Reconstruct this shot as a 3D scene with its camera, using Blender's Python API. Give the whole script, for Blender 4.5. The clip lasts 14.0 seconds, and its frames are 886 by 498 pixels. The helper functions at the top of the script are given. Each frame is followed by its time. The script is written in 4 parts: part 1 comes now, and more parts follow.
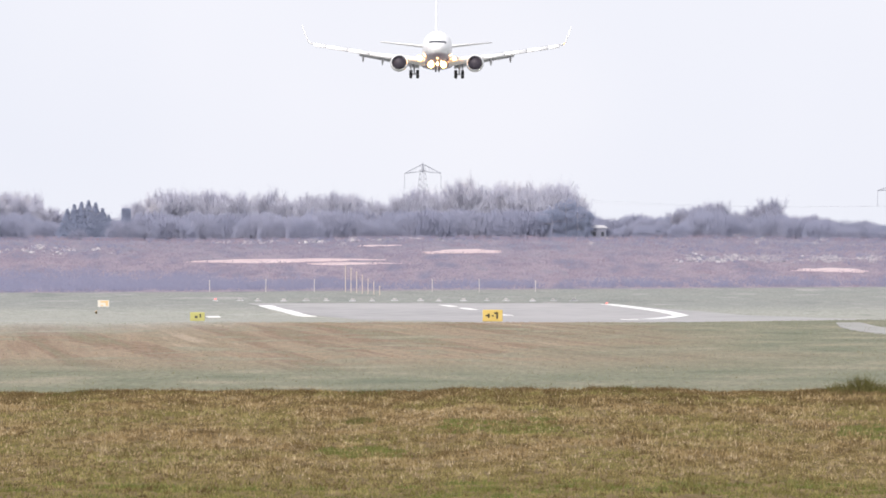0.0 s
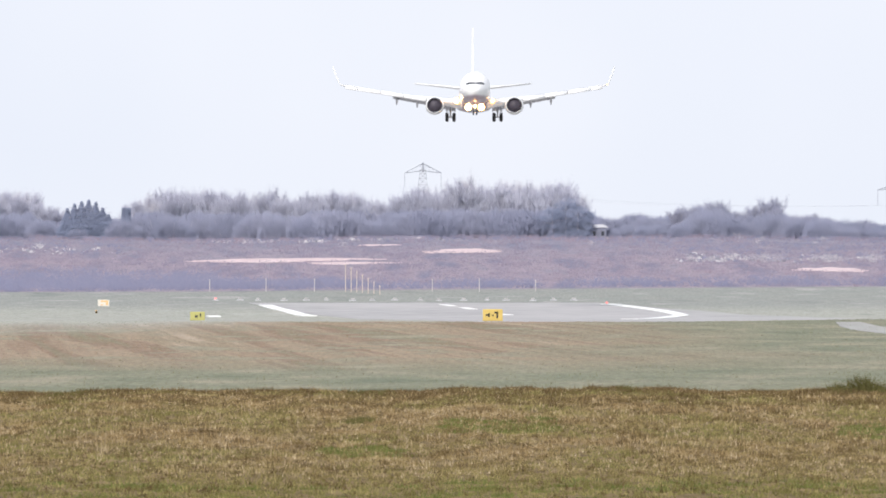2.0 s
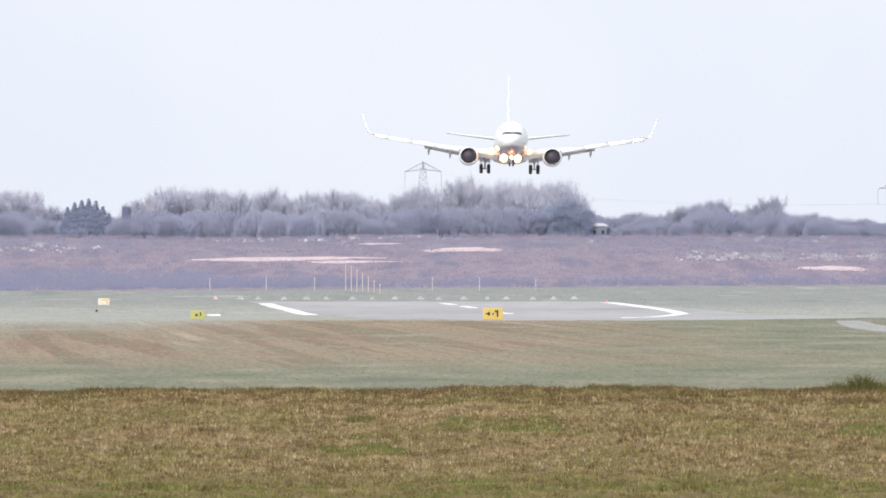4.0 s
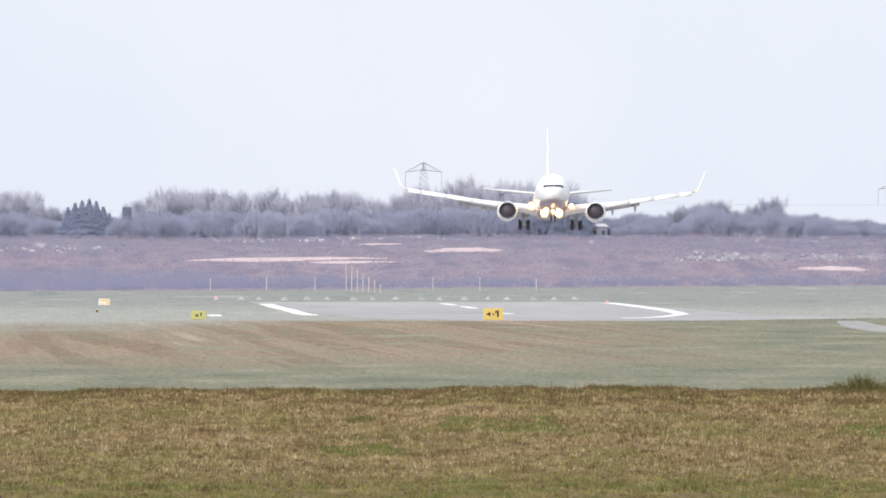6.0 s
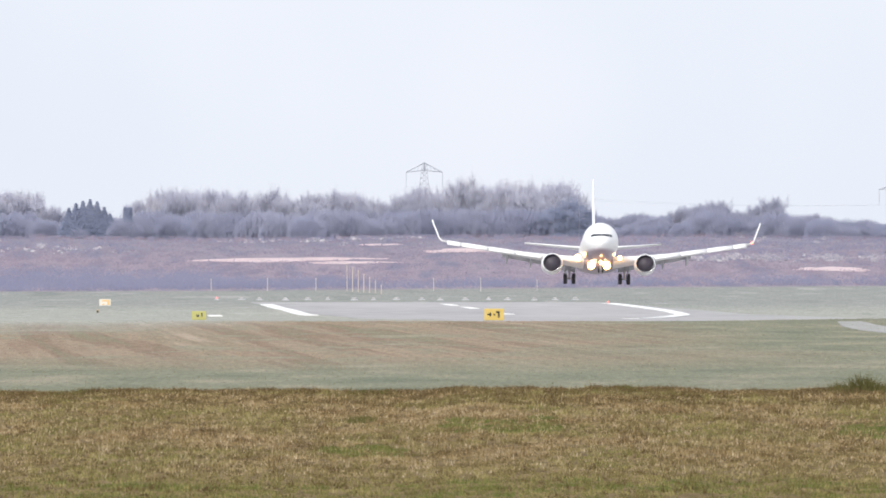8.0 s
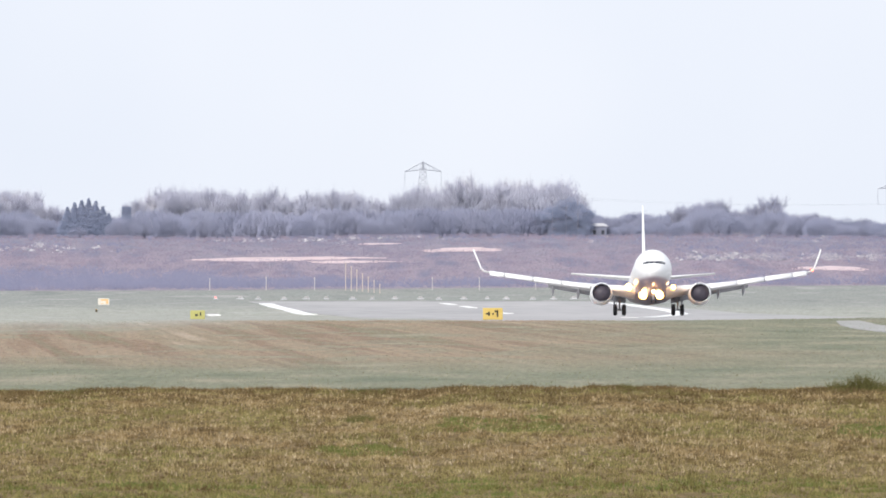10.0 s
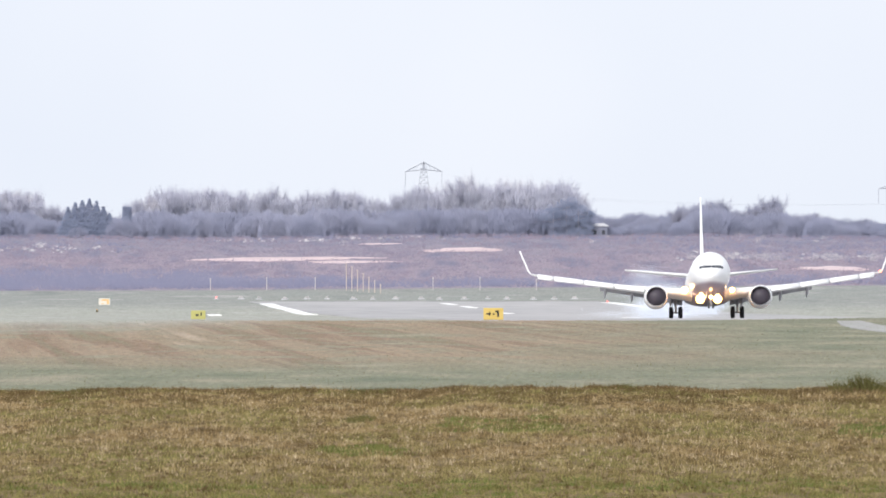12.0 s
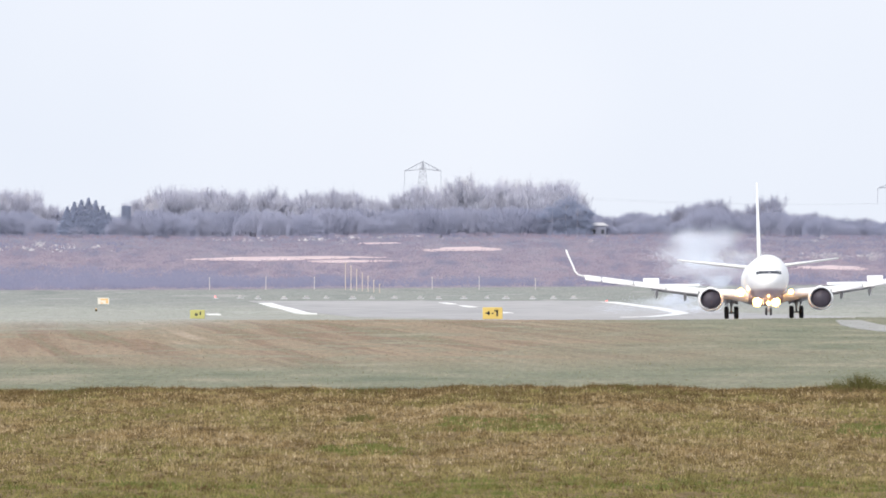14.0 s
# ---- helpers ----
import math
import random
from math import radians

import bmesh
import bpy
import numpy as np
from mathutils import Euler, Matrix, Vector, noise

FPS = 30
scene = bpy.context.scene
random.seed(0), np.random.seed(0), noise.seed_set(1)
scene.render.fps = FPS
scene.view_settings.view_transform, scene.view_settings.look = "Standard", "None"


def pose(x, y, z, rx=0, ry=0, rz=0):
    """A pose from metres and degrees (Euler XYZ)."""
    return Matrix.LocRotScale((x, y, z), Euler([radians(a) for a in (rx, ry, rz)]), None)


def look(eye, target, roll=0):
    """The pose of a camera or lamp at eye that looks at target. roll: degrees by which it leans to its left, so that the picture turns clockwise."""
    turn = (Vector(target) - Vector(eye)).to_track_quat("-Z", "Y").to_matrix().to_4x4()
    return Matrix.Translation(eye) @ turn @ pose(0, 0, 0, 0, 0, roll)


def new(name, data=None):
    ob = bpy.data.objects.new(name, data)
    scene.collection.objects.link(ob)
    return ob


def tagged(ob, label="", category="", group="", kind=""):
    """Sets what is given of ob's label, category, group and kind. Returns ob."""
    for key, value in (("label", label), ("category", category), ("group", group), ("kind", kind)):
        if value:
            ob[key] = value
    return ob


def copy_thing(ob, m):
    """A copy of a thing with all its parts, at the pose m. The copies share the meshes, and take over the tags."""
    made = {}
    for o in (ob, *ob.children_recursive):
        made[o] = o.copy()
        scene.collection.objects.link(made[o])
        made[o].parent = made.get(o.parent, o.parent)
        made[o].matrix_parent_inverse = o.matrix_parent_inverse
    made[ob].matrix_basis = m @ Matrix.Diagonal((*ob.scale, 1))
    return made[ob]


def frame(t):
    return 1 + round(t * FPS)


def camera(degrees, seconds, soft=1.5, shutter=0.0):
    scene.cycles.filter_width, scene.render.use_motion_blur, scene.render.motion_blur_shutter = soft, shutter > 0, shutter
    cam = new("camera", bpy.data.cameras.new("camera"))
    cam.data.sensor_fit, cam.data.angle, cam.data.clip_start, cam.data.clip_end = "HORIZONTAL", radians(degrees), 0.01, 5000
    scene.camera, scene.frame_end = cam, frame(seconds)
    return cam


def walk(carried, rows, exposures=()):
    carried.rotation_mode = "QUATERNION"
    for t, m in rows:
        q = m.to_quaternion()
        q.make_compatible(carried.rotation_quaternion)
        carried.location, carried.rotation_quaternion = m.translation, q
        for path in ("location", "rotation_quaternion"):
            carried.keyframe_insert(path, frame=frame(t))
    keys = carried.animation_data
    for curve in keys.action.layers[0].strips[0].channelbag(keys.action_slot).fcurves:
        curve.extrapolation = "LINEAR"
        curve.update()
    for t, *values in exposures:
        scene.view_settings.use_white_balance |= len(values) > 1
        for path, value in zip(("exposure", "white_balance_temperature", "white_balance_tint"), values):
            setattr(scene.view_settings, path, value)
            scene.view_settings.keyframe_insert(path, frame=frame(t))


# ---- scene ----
# Camera: a long lens on a stand, with a faint sway.
cam = camera(2.3331, 14.0, soft=1.75)
CAM_ROWS = [
    (0, 90.07292, 0.00000), (0.5, 90.07432, -0.00120), (1, 90.07085, -0.00156), (1.5, 90.07292, 0.00000),
    (2, 90.07155, 0.00034), (2.5, 90.07206, 0.00139), (3, 90.07085, 0.00193), (5.5, 90.06676, -0.00139),
    (6, 90.06911, 0.00190), (6.5, 90.06987, -0.00113), (7, 90.07026, 0.00455), (7.5, 90.07086, 0.00206),
    (8, 90.07008, 0.00417), (10.5, 90.06815, 0.00000), (11, 90.07064, -0.00019), (11.5, 90.06853, -0.00074),
    (12, 90.06836, 0.00229), (12.5, 90.06836, 0.00056), (13, 90.06988, 0.00208), (13.5, 90.06835, 0.00019),
    (14, 90.06663, 0.00000)]
walk(cam, [(t, pose(0, 0, 4.2, rx, 0, rz)) for t, rx, rz in CAM_ROWS], exposures=[(0, 0.6, 6620, 14), (0.5, 0.6, 6560, 13.5), (1.5, 0.6, 6480, 12.5), (3, 0.6, 6425, 11.3), (5.5, 0.56, 6425, 11), (8, 0.57, 6425, 11), (10.5, 0.6, 6425, 11), (14, 0.6, 6425, 11)])

# ---- light: bright overcast, a veiled sun behind the camera ----
SUN_EL, SUN_AZ = 34.0, 205.0


def make_world():
    world = bpy.data.worlds.new("sky")
    scene.world = world
    world.use_nodes = True
    nt = world.node_tree
    nt.nodes.clear()
    out = nt.nodes.new("ShaderNodeOutputWorld")
    sky = nt.nodes.new("ShaderNodeTexSky")
    sky.sky_type = "NISHITA"
    sky.sun_disc = False
    sky.sun_elevation, sky.sun_rotation = radians(SUN_EL), radians(SUN_AZ)
    sky.dust_density, sky.air_density = 3.0, 1.0
    hsv = nt.nodes.new("ShaderNodeHueSaturation")
    hsv.inputs["Saturation"].default_value = 0.35
    blue = nt.nodes.new("ShaderNodeBackground")
    blue.inputs["Strength"].default_value = 0.06
    nt.links.new(sky.outputs[0], hsv.inputs["Color"])
    nt.links.new(hsv.outputs[0], blue.inputs["Color"])
    # the cloud deck: soft broad variation in an even white layer
    tc = nt.nodes.new("ShaderNodeTexCoord")
    nz = nt.nodes.new("ShaderNodeTexNoise")
    nz.inputs["Scale"].default_value = 30.0
    nz.inputs["Detail"].default_value = 3.0
    nt.links.new(tc.outputs["Generated"], nz.inputs["Vector"])
    ramp = nt.nodes.new("ShaderNodeValToRGB")
    ramp.color_ramp.elements[0].position, ramp.color_ramp.elements[0].color = 0.30, (0.775, 0.83, 0.92, 1)
    ramp.color_ramp.elements[1].position, ramp.color_ramp.elements[1].color = 0.70, (0.865, 0.90, 0.96, 1)
    nt.links.new(nz.outputs["Fac"], ramp.inputs[0])
    deck = nt.nodes.new("ShaderNodeBackground")
    deck.inputs["Strength"].default_value = 0.84
    nt.links.new(ramp.outputs[0], deck.inputs["Color"])
    mix = nt.nodes.new("ShaderNodeMixShader")
    mix.inputs[0].default_value = 0.8
    nt.links.new(blue.outputs[0], mix.inputs[1])
    nt.links.new(deck.outputs[0], mix.inputs[2])
    nt.links.new(mix.outputs[0], out.inputs[0])


def make_sun():
    data = bpy.data.lights.new("sun", "SUN")
    data.energy, data.angle, data.color = 2.1, radians(12), (1.0, 0.95, 0.88)
    el, az = radians(SUN_EL), radians(SUN_AZ)
    ob = new("sun", data)
    ob.matrix_world = look((math.sin(az) * math.cos(el), math.cos(az) * math.cos(el), math.sin(el)), (0, 0, 0))


make_world()
make_sun()


# ---- materials ----
def mat(name, stops, scale=1.0, rough=0.8, metal=0.0, bump=0.0, island=0.0, stretch=(1, 1, 1), detail=5.0, spec=0.3, world=True):
    """A surface whose colour runs through stops by two noises; island mixes in a value of each loose piece."""
    m = bpy.data.materials.new(name)
    m.use_nodes = True
    nt = m.node_tree
    b = nt.nodes["Principled BSDF"]
    b.inputs["Roughness"].default_value, b.inputs["Metallic"].default_value = rough, metal
    b.inputs["Specular IOR Level"].default_value = spec
    if world:
        src = nt.nodes.new("ShaderNodeNewGeometry").outputs["Position"]
    else:
        src = nt.nodes.new("ShaderNodeTexCoord").outputs["Object"]
    mp = nt.nodes.new("ShaderNodeMapping")
    mp.inputs["Scale"].default_value = stretch
    nt.links.new(src, mp.inputs[0])
    n1 = nt.nodes.new("ShaderNodeTexNoise")
    n1.inputs["Scale"].default_value, n1.inputs["Detail"].default_value = scale, detail
    n2 = nt.nodes.new("ShaderNodeTexNoise")
    n2.inputs["Scale"].default_value, n2.inputs["Detail"].default_value = scale * 0.13, 3.0
    nt.links.new(mp.outputs[0], n1.inputs["Vector"])
    nt.links.new(mp.outputs[0], n2.inputs["Vector"])
    avg = nt.nodes.new("ShaderNodeMath")
    avg.operation = "ADD"
    nt.links.new(n1.outputs["Fac"], avg.inputs[0])
    nt.links.new(n2.outputs["Fac"], avg.inputs[1])
    half = nt.nodes.new("ShaderNodeMapRange")
    half.inputs["From Min"].default_value, half.inputs["From Max"].default_value = 0.66, 1.34
    nt.links.new(avg.outputs[0], half.inputs[0])
    fac = half.outputs[0]
    if island:
        geo = nt.nodes.new("ShaderNodeNewGeometry")
        mx = nt.nodes.new("ShaderNodeMix")
        mx.inputs[0].default_value = island
        nt.links.new(fac, mx.inputs[2])
        nt.links.new(geo.outputs["Random Per Island"], mx.inputs[3])
        fac = mx.outputs[0]
    ramp = nt.nodes.new("ShaderNodeValToRGB")
    el = ramp.color_ramp.elements
    while len(el) < len(stops):
        el.new(0.5)
    for i, c in enumerate(stops):
        el[i].position = i / max(1, len(stops) - 1)
        el[i].color = (*c, 1)
    nt.links.new(fac, ramp.inputs[0])
    nt.links.new(ramp.outputs[0], b.inputs["Base Color"])
    if bump:
        bp = nt.nodes.new("ShaderNodeBump")
        bp.inputs["Strength"].default_value = bump
        bp.inputs["Distance"].default_value = 0.05
        nt.links.new(n1.outputs["Fac"], bp.inputs["Height"])
        nt.links.new(bp.outputs[0], b.inputs["Normal"])
    return m


def glow(name, colour, strength):
    m = bpy.data.materials.new(name)
    m.use_nodes = True
    b = m.node_tree.nodes["Principled BSDF"]
    b.inputs["Base Color"].default_value = (*colour, 1)
    b.inputs["Emission Color"].default_value = (*colour, 1)
    b.inputs["Emission Strength"].default_value = strength
    return m


def ground_material():
    """Bands of turf and heath along the ground, with ragged borders and haze in the far colours."""
    m = bpy.data.materials.new("turf_and_heath")
    m.use_nodes = True
    nt = m.node_tree
    b = nt.nodes["Principled BSDF"]
    b.inputs["Roughness"].default_value = 0.95
    b.inputs["Specular IOR Level"].default_value = 0.1
    geo = nt.nodes.new("ShaderNodeNewGeometry")
    sep = nt.nodes.new("ShaderNodeSeparateXYZ")
    nt.links.new(geo.outputs["Position"], sep.inputs[0])

    def tex(scale, stretch, detail=5.0, src=None):
        mp = nt.nodes.new("ShaderNodeMapping")
        mp.inputs["Scale"].default_value = stretch
        nt.links.new(geo.outputs["Position"] if src is None else src, mp.inputs[0])
        n = nt.nodes.new("ShaderNodeTexNoise")
        n.inputs["Scale"].default_value, n.inputs["Detail"].default_value = scale, detail
        nt.links.new(mp.outputs[0], n.inputs["Vector"])
        return n.outputs["Fac"]

    def ramp(fac, stops, lo=0.32, hi=0.68):
        r = nt.nodes.new("ShaderNodeValToRGB")
        el = r.color_ramp.elements
        while len(el) < len(stops):
            el.new(0.5)
        for i, c in enumerate(stops):
            el[i].position = lo + (hi - lo) * i / (len(stops) - 1)
            el[i].color = (*c, 1)
        nt.links.new(fac, r.inputs[0])
        return r.outputs[0]

    def step(value, a, c, wobble=None, amount=0.0):
        if wobble is not None:
            ma = nt.nodes.new("ShaderNodeMath")
            ma.operation = "MULTIPLY_ADD"
            nt.links.new(wobble, ma.inputs[0])
            ma.inputs[1].default_value = amount
            nt.links.new(value, ma.inputs[2])
            value = ma.outputs[0]
        mr = nt.nodes.new("ShaderNodeMapRange")
        mr.inputs["From Min"].default_value, mr.inputs["From Max"].default_value = a, c
        nt.links.new(value, mr.inputs[0])
        return mr.outputs[0]

    def mix(fac, x, y):
        mx = nt.nodes.new("ShaderNodeMix")
        mx.data_type = "RGBA"
        nt.links.new(fac, mx.inputs[0])
        nt.links.new(x, mx.inputs[6])
        nt.links.new(y, mx.inputs[7])
        return mx.outputs[2]

    X, Y = sep.outputs[0], sep.outputs[1]
    fine = tex(3.0, (1, 0.05, 1), 6.0)
    broad = tex(0.06, (1, 0.12, 1), 4.0)
    turn = nt.nodes.new("ShaderNodeMapping")
    turn.inputs["Rotation"].default_value = (0, 0, radians(-1.35))
    nt.links.new(geo.outputs["Position"], turn.inputs[0])
    furrow = tex(0.42, (1, 0.0045, 1), 4.0, src=turn.outputs[0])
    wisp = tex(0.8, (0.3, 0.03, 1), 6.0)
    rough_grass = ramp(tex(5.0, (1, 0.8, 1), 5.0), [(0.045, 0.03, 0.012), (0.13, 0.09, 0.038), (0.18, 0.128, 0.058), (0.26, 0.19, 0.10)])
    straw = ramp(furrow, [(0.21, 0.185, 0.125), (0.225, 0.16, 0.115), (0.295, 0.23, 0.165), (0.25, 0.20, 0.14), (0.38, 0.305, 0.23)])
    green = ramp(wisp, [(0.145, 0.158, 0.112), (0.185, 0.19, 0.133), (0.205, 0.204, 0.146), (0.275, 0.252, 0.186)])
    # the far greens, here and in pale, are greyed with distance haze
    hazy_green = ramp(tex(0.12, (1, 0.1, 1)), [(0.21, 0.228, 0.212), (0.275, 0.28, 0.258), (0.245, 0.26, 0.24), (0.34, 0.33, 0.315)])
    # purple-brown heath, blued by distance haze in the colour, more so higher up
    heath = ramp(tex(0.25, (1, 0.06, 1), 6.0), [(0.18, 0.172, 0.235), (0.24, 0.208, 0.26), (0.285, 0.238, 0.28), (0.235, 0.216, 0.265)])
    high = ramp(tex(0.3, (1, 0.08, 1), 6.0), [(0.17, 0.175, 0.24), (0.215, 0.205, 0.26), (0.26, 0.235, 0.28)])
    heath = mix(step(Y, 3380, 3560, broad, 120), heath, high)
    # straw-coloured sweep on the near side of the rise, greener to one side and in the hollow
    hollow = step(Y, 960, 1120, broad, 160)
    aside = step(X, 22, 38, broad, 36)
    straw = mix(step(wisp, 0.50, 0.66), straw, green)
    field = mix(hollow, green, straw)
    field = mix(aside, field, green)
    c = mix(step(Y, 520, 560), rough_grass, field)
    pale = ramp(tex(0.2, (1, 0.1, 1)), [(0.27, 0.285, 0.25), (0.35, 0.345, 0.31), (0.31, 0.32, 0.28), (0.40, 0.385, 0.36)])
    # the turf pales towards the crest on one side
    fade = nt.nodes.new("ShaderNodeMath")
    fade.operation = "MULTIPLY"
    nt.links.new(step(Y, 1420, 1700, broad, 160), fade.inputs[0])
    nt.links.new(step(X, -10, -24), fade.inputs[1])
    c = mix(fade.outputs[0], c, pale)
    c = mix(step(Y, 1690, 1740), c, mix(step(Y, 2560, 2760, broad, 80), pale, hazy_green))
    slant = nt.nodes.new("ShaderNodeMath")
    slant.operation = "MULTIPLY_ADD"
    nt.links.new(X, slant.inputs[0])
    slant.inputs[1].default_value = -0.8
    nt.links.new(Y, slant.inputs[2])
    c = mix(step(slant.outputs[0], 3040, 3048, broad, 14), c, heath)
    grain = nt.nodes.new("ShaderNodeMapRange")
    grain.inputs["From Min"].default_value, grain.inputs["From Max"].default_value = 0.3, 0.7
    grain.inputs["To Min"].default_value, grain.inputs["To Max"].default_value = 0.8, 1.22
    nt.links.new(tex(3.5, (1, 0.04, 1), 4.0), grain.inputs[0])
    tone = nt.nodes.new("ShaderNodeVectorMath")
    tone.operation = "SCALE"
    nt.links.new(c, tone.inputs[0])
    nt.links.new(grain.outputs[0], tone.inputs["Scale"])
    nt.links.new(tone.outputs[0], b.inputs["Base Color"])
    bp = nt.nodes.new("ShaderNodeBump")
    bp.inputs["Strength"].default_value, bp.inputs["Distance"].default_value = 0.6, 0.1
    nt.links.new(fine, bp.inputs["Height"])
    nt.links.new(bp.outputs[0], b.inputs["Normal"])
    return m


def grass_material():
    """Winter grass: each blade its own tone, patches of olive and brown at a larger scale."""
    m = bpy.data.materials.new("dry_grass")
    m.use_nodes = True
    nt = m.node_tree
    b = nt.nodes["Principled BSDF"]
    b.inputs["Roughness"].default_value = 0.9
    b.inputs["Specular IOR Level"].default_value = 0.1
    geo = nt.nodes.new("ShaderNodeNewGeometry")

    def ramp(fac, stops):
        r = nt.nodes.new("ShaderNodeValToRGB")
        el = r.color_ramp.elements
        while len(el) < len(stops):
            el.new(0.5)
        for i, (p, c) in enumerate(stops):
            el[i].position, el[i].color = p, (*c, 1)
        nt.links.new(fac, r.inputs[0])
        return r.outputs[0]

    def tex(scale, stretch):
        mp = nt.nodes.new("ShaderNodeMapping")
        mp.inputs["Scale"].default_value = stretch
        nt.links.new(geo.outputs["Position"], mp.inputs[0])
        n = nt.nodes.new("ShaderNodeTexNoise")
        n.inputs["Scale"].default_value, n.inputs["Detail"].default_value = scale, 5.0
        nt.links.new(mp.outputs[0], n.inputs["Vector"])
        return n.outputs["Fac"]
    tuft = nt.nodes.new("ShaderNodeMapRange")
    tuft.inputs["From Min"].default_value, tuft.inputs["From Max"].default_value = 0.34, 0.66
    nt.links.new(tex(9.0, (1, 0.6, 1)), tuft.inputs[0])
    # swathes a few metres long, lighter and darker
    swathe = nt.nodes.new("ShaderNodeMapRange")
    swathe.inputs["From Min"].default_value, swathe.inputs["From Max"].default_value = 0.36, 0.66
    nt.links.new(tex(1.5, (1, 0.12, 1)), swathe.inputs[0])
    soft_tone = nt.nodes.new("ShaderNodeMix")
    soft_tone.inputs[0].default_value = 0.42
    nt.links.new(tuft.outputs[0], soft_tone.inputs[2])
    nt.links.new(swathe.outputs[0], soft_tone.inputs[3])
    both = nt.nodes.new("ShaderNodeMix")
    both.inputs[0].default_value = 0.36
    nt.links.new(soft_tone.outputs[0], both.inputs[2])
    nt.links.new(geo.outputs["Random Per Island"], both.inputs[3])
    blade = both.outputs[0]
    brown = ramp(blade, [(0.08, (0.028, 0.018, 0.008)), (0.3, (0.11, 0.074, 0.033)), (0.52, (0.195, 0.138, 0.066)), (0.72, (0.29, 0.215, 0.115)), (0.9, (0.56, 0.46, 0.31))])
    olive = ramp(blade, [(0.08, (0.025, 0.02, 0.007)), (0.35, (0.098, 0.09, 0.029)), (0.6, (0.163, 0.146, 0.052)), (0.92, (0.34, 0.28, 0.13))])
    patch = ramp(tex(0.45, (1, 0.12, 1)), [(0.42, (0, 0, 0)), (0.62, (1, 1, 1))])
    mx = nt.nodes.new("ShaderNodeMix")
    mx.data_type = "RGBA"
    sep = nt.nodes.new("ShaderNodeSeparateXYZ")
    nt.links.new(geo.outputs["Position"], sep.inputs[0])
    near = nt.nodes.new("ShaderNodeMapRange")
    near.inputs["From Min"].default_value, near.inputs["From Max"].default_value = 352, 312
    nt.links.new(sep.outputs[1], near.inputs[0])
    both = nt.nodes.new("ShaderNodeMath")
    both.operation = "MAXIMUM"
    nt.links.new(patch, both.inputs[0])
    nt.links.new(near.outputs[0], both.inputs[1])
    nt.links.new(both.outputs[0], mx.inputs[0])
    nt.links.new(brown, mx.inputs[6])
    nt.links.new(olive, mx.inputs[7])
    nt.links.new(mx.outputs[2], b.inputs["Base Color"])
    return m


M = {}
M["ground"] = ground_material()
M["asphalt"] = mat("runway_concrete", [(0.285, 0.28, 0.285), (0.37, 0.36, 0.362), (0.42, 0.405, 0.405)], 0.3, 0.85, bump=0.1, stretch=(1, 0.15, 1))
M["taxi"] = mat("taxiway_concrete", [(0.26, 0.26, 0.25), (0.33, 0.325, 0.31), (0.40, 0.39, 0.38)], 0.5, 0.85, bump=0.1, stretch=(1, 0.1, 1))
M["line"] = mat("road_paint", [(0.74, 0.74, 0.72), (0.84, 0.84, 0.83)], 2.0, 0.6)
M["sand"] = mat("bare_sand", [(0.50, 0.39, 0.40), (0.62, 0.50, 0.51), (0.70, 0.59, 0.60)], 0.4, 0.95, bump=0.3)
M["grass"] = grass_material()
M["withered"] = mat("withered_grass", [(0.045, 0.032, 0.014), (0.08, 0.056, 0.025), (0.13, 0.09, 0.04)], 1.0, 0.9, island=0.6, spec=0.1)
M["sprig"] = mat("dark_sprigs", [(0.09, 0.085, 0.05), (0.14, 0.14, 0.085), (0.18, 0.17, 0.11)], 1.0, 0.9, island=0.6, spec=0.1)
M["bent"] = mat("dry_bents", [(0.24, 0.20, 0.14), (0.30, 0.255, 0.18), (0.37, 0.32, 0.24)], 1.0, 0.9, island=0.7, spec=0.1)
M["stalk"] = mat("pale_stalks", [(0.25, 0.185, 0.10), (0.36, 0.28, 0.17), (0.54, 0.45, 0.33)], 1.0, 0.9, island=0.7, spec=0.1)
M["tussock"] = mat("green_tussock", [(0.036, 0.033, 0.012), (0.078, 0.074, 0.025), (0.15, 0.13, 0.05)], 2.0, 0.9, island=0.7, spec=0.1)
# heath scrub, its colours shifted to blue for the haze of distance
M["scrub"] = mat("hazy_heath_scrub", [(0.17, 0.165, 0.235), (0.215, 0.192, 0.25), (0.255, 0.212, 0.26), (0.295, 0.246, 0.285)], 0.1, 0.95, island=0.45, stretch=(1, 0.2, 1), spec=0.05)
M["scrub_dark"] = mat("hazy_dark_scrub", [(0.165, 0.178, 0.265), (0.20, 0.205, 0.29), (0.235, 0.23, 0.305)], 0.1, 0.95, island=0.5, spec=0.05)
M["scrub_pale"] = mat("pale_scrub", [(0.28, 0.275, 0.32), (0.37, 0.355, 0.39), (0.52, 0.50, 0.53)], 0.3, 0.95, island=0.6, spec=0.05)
M["rubble"] = mat("broken_stone", [(0.14, 0.145, 0.19), (0.30, 0.29, 0.33), (0.62, 0.60, 0.61)], 1.5, 0.95, island=0.8, spec=0.1)
M["green_grass"] = mat("fresh_green_grass", [(0.05, 0.064, 0.016), (0.092, 0.108, 0.03), (0.16, 0.168, 0.054)], 2.0, 0.9, island=0.7, spec=0.1)
M["orange"] = mat("faded_orange", [(0.66, 0.40, 0.16), (0.72, 0.48, 0.22)], 2.0, 0.6)
# the wood: blue-lilac haze of distance is mixed into bark, twigs and foliage
M["bark"] = mat("hazy_bark", [(0.36, 0.37, 0.46), (0.45, 0.45, 0.52)], 2.0, 0.95, spec=0.05)
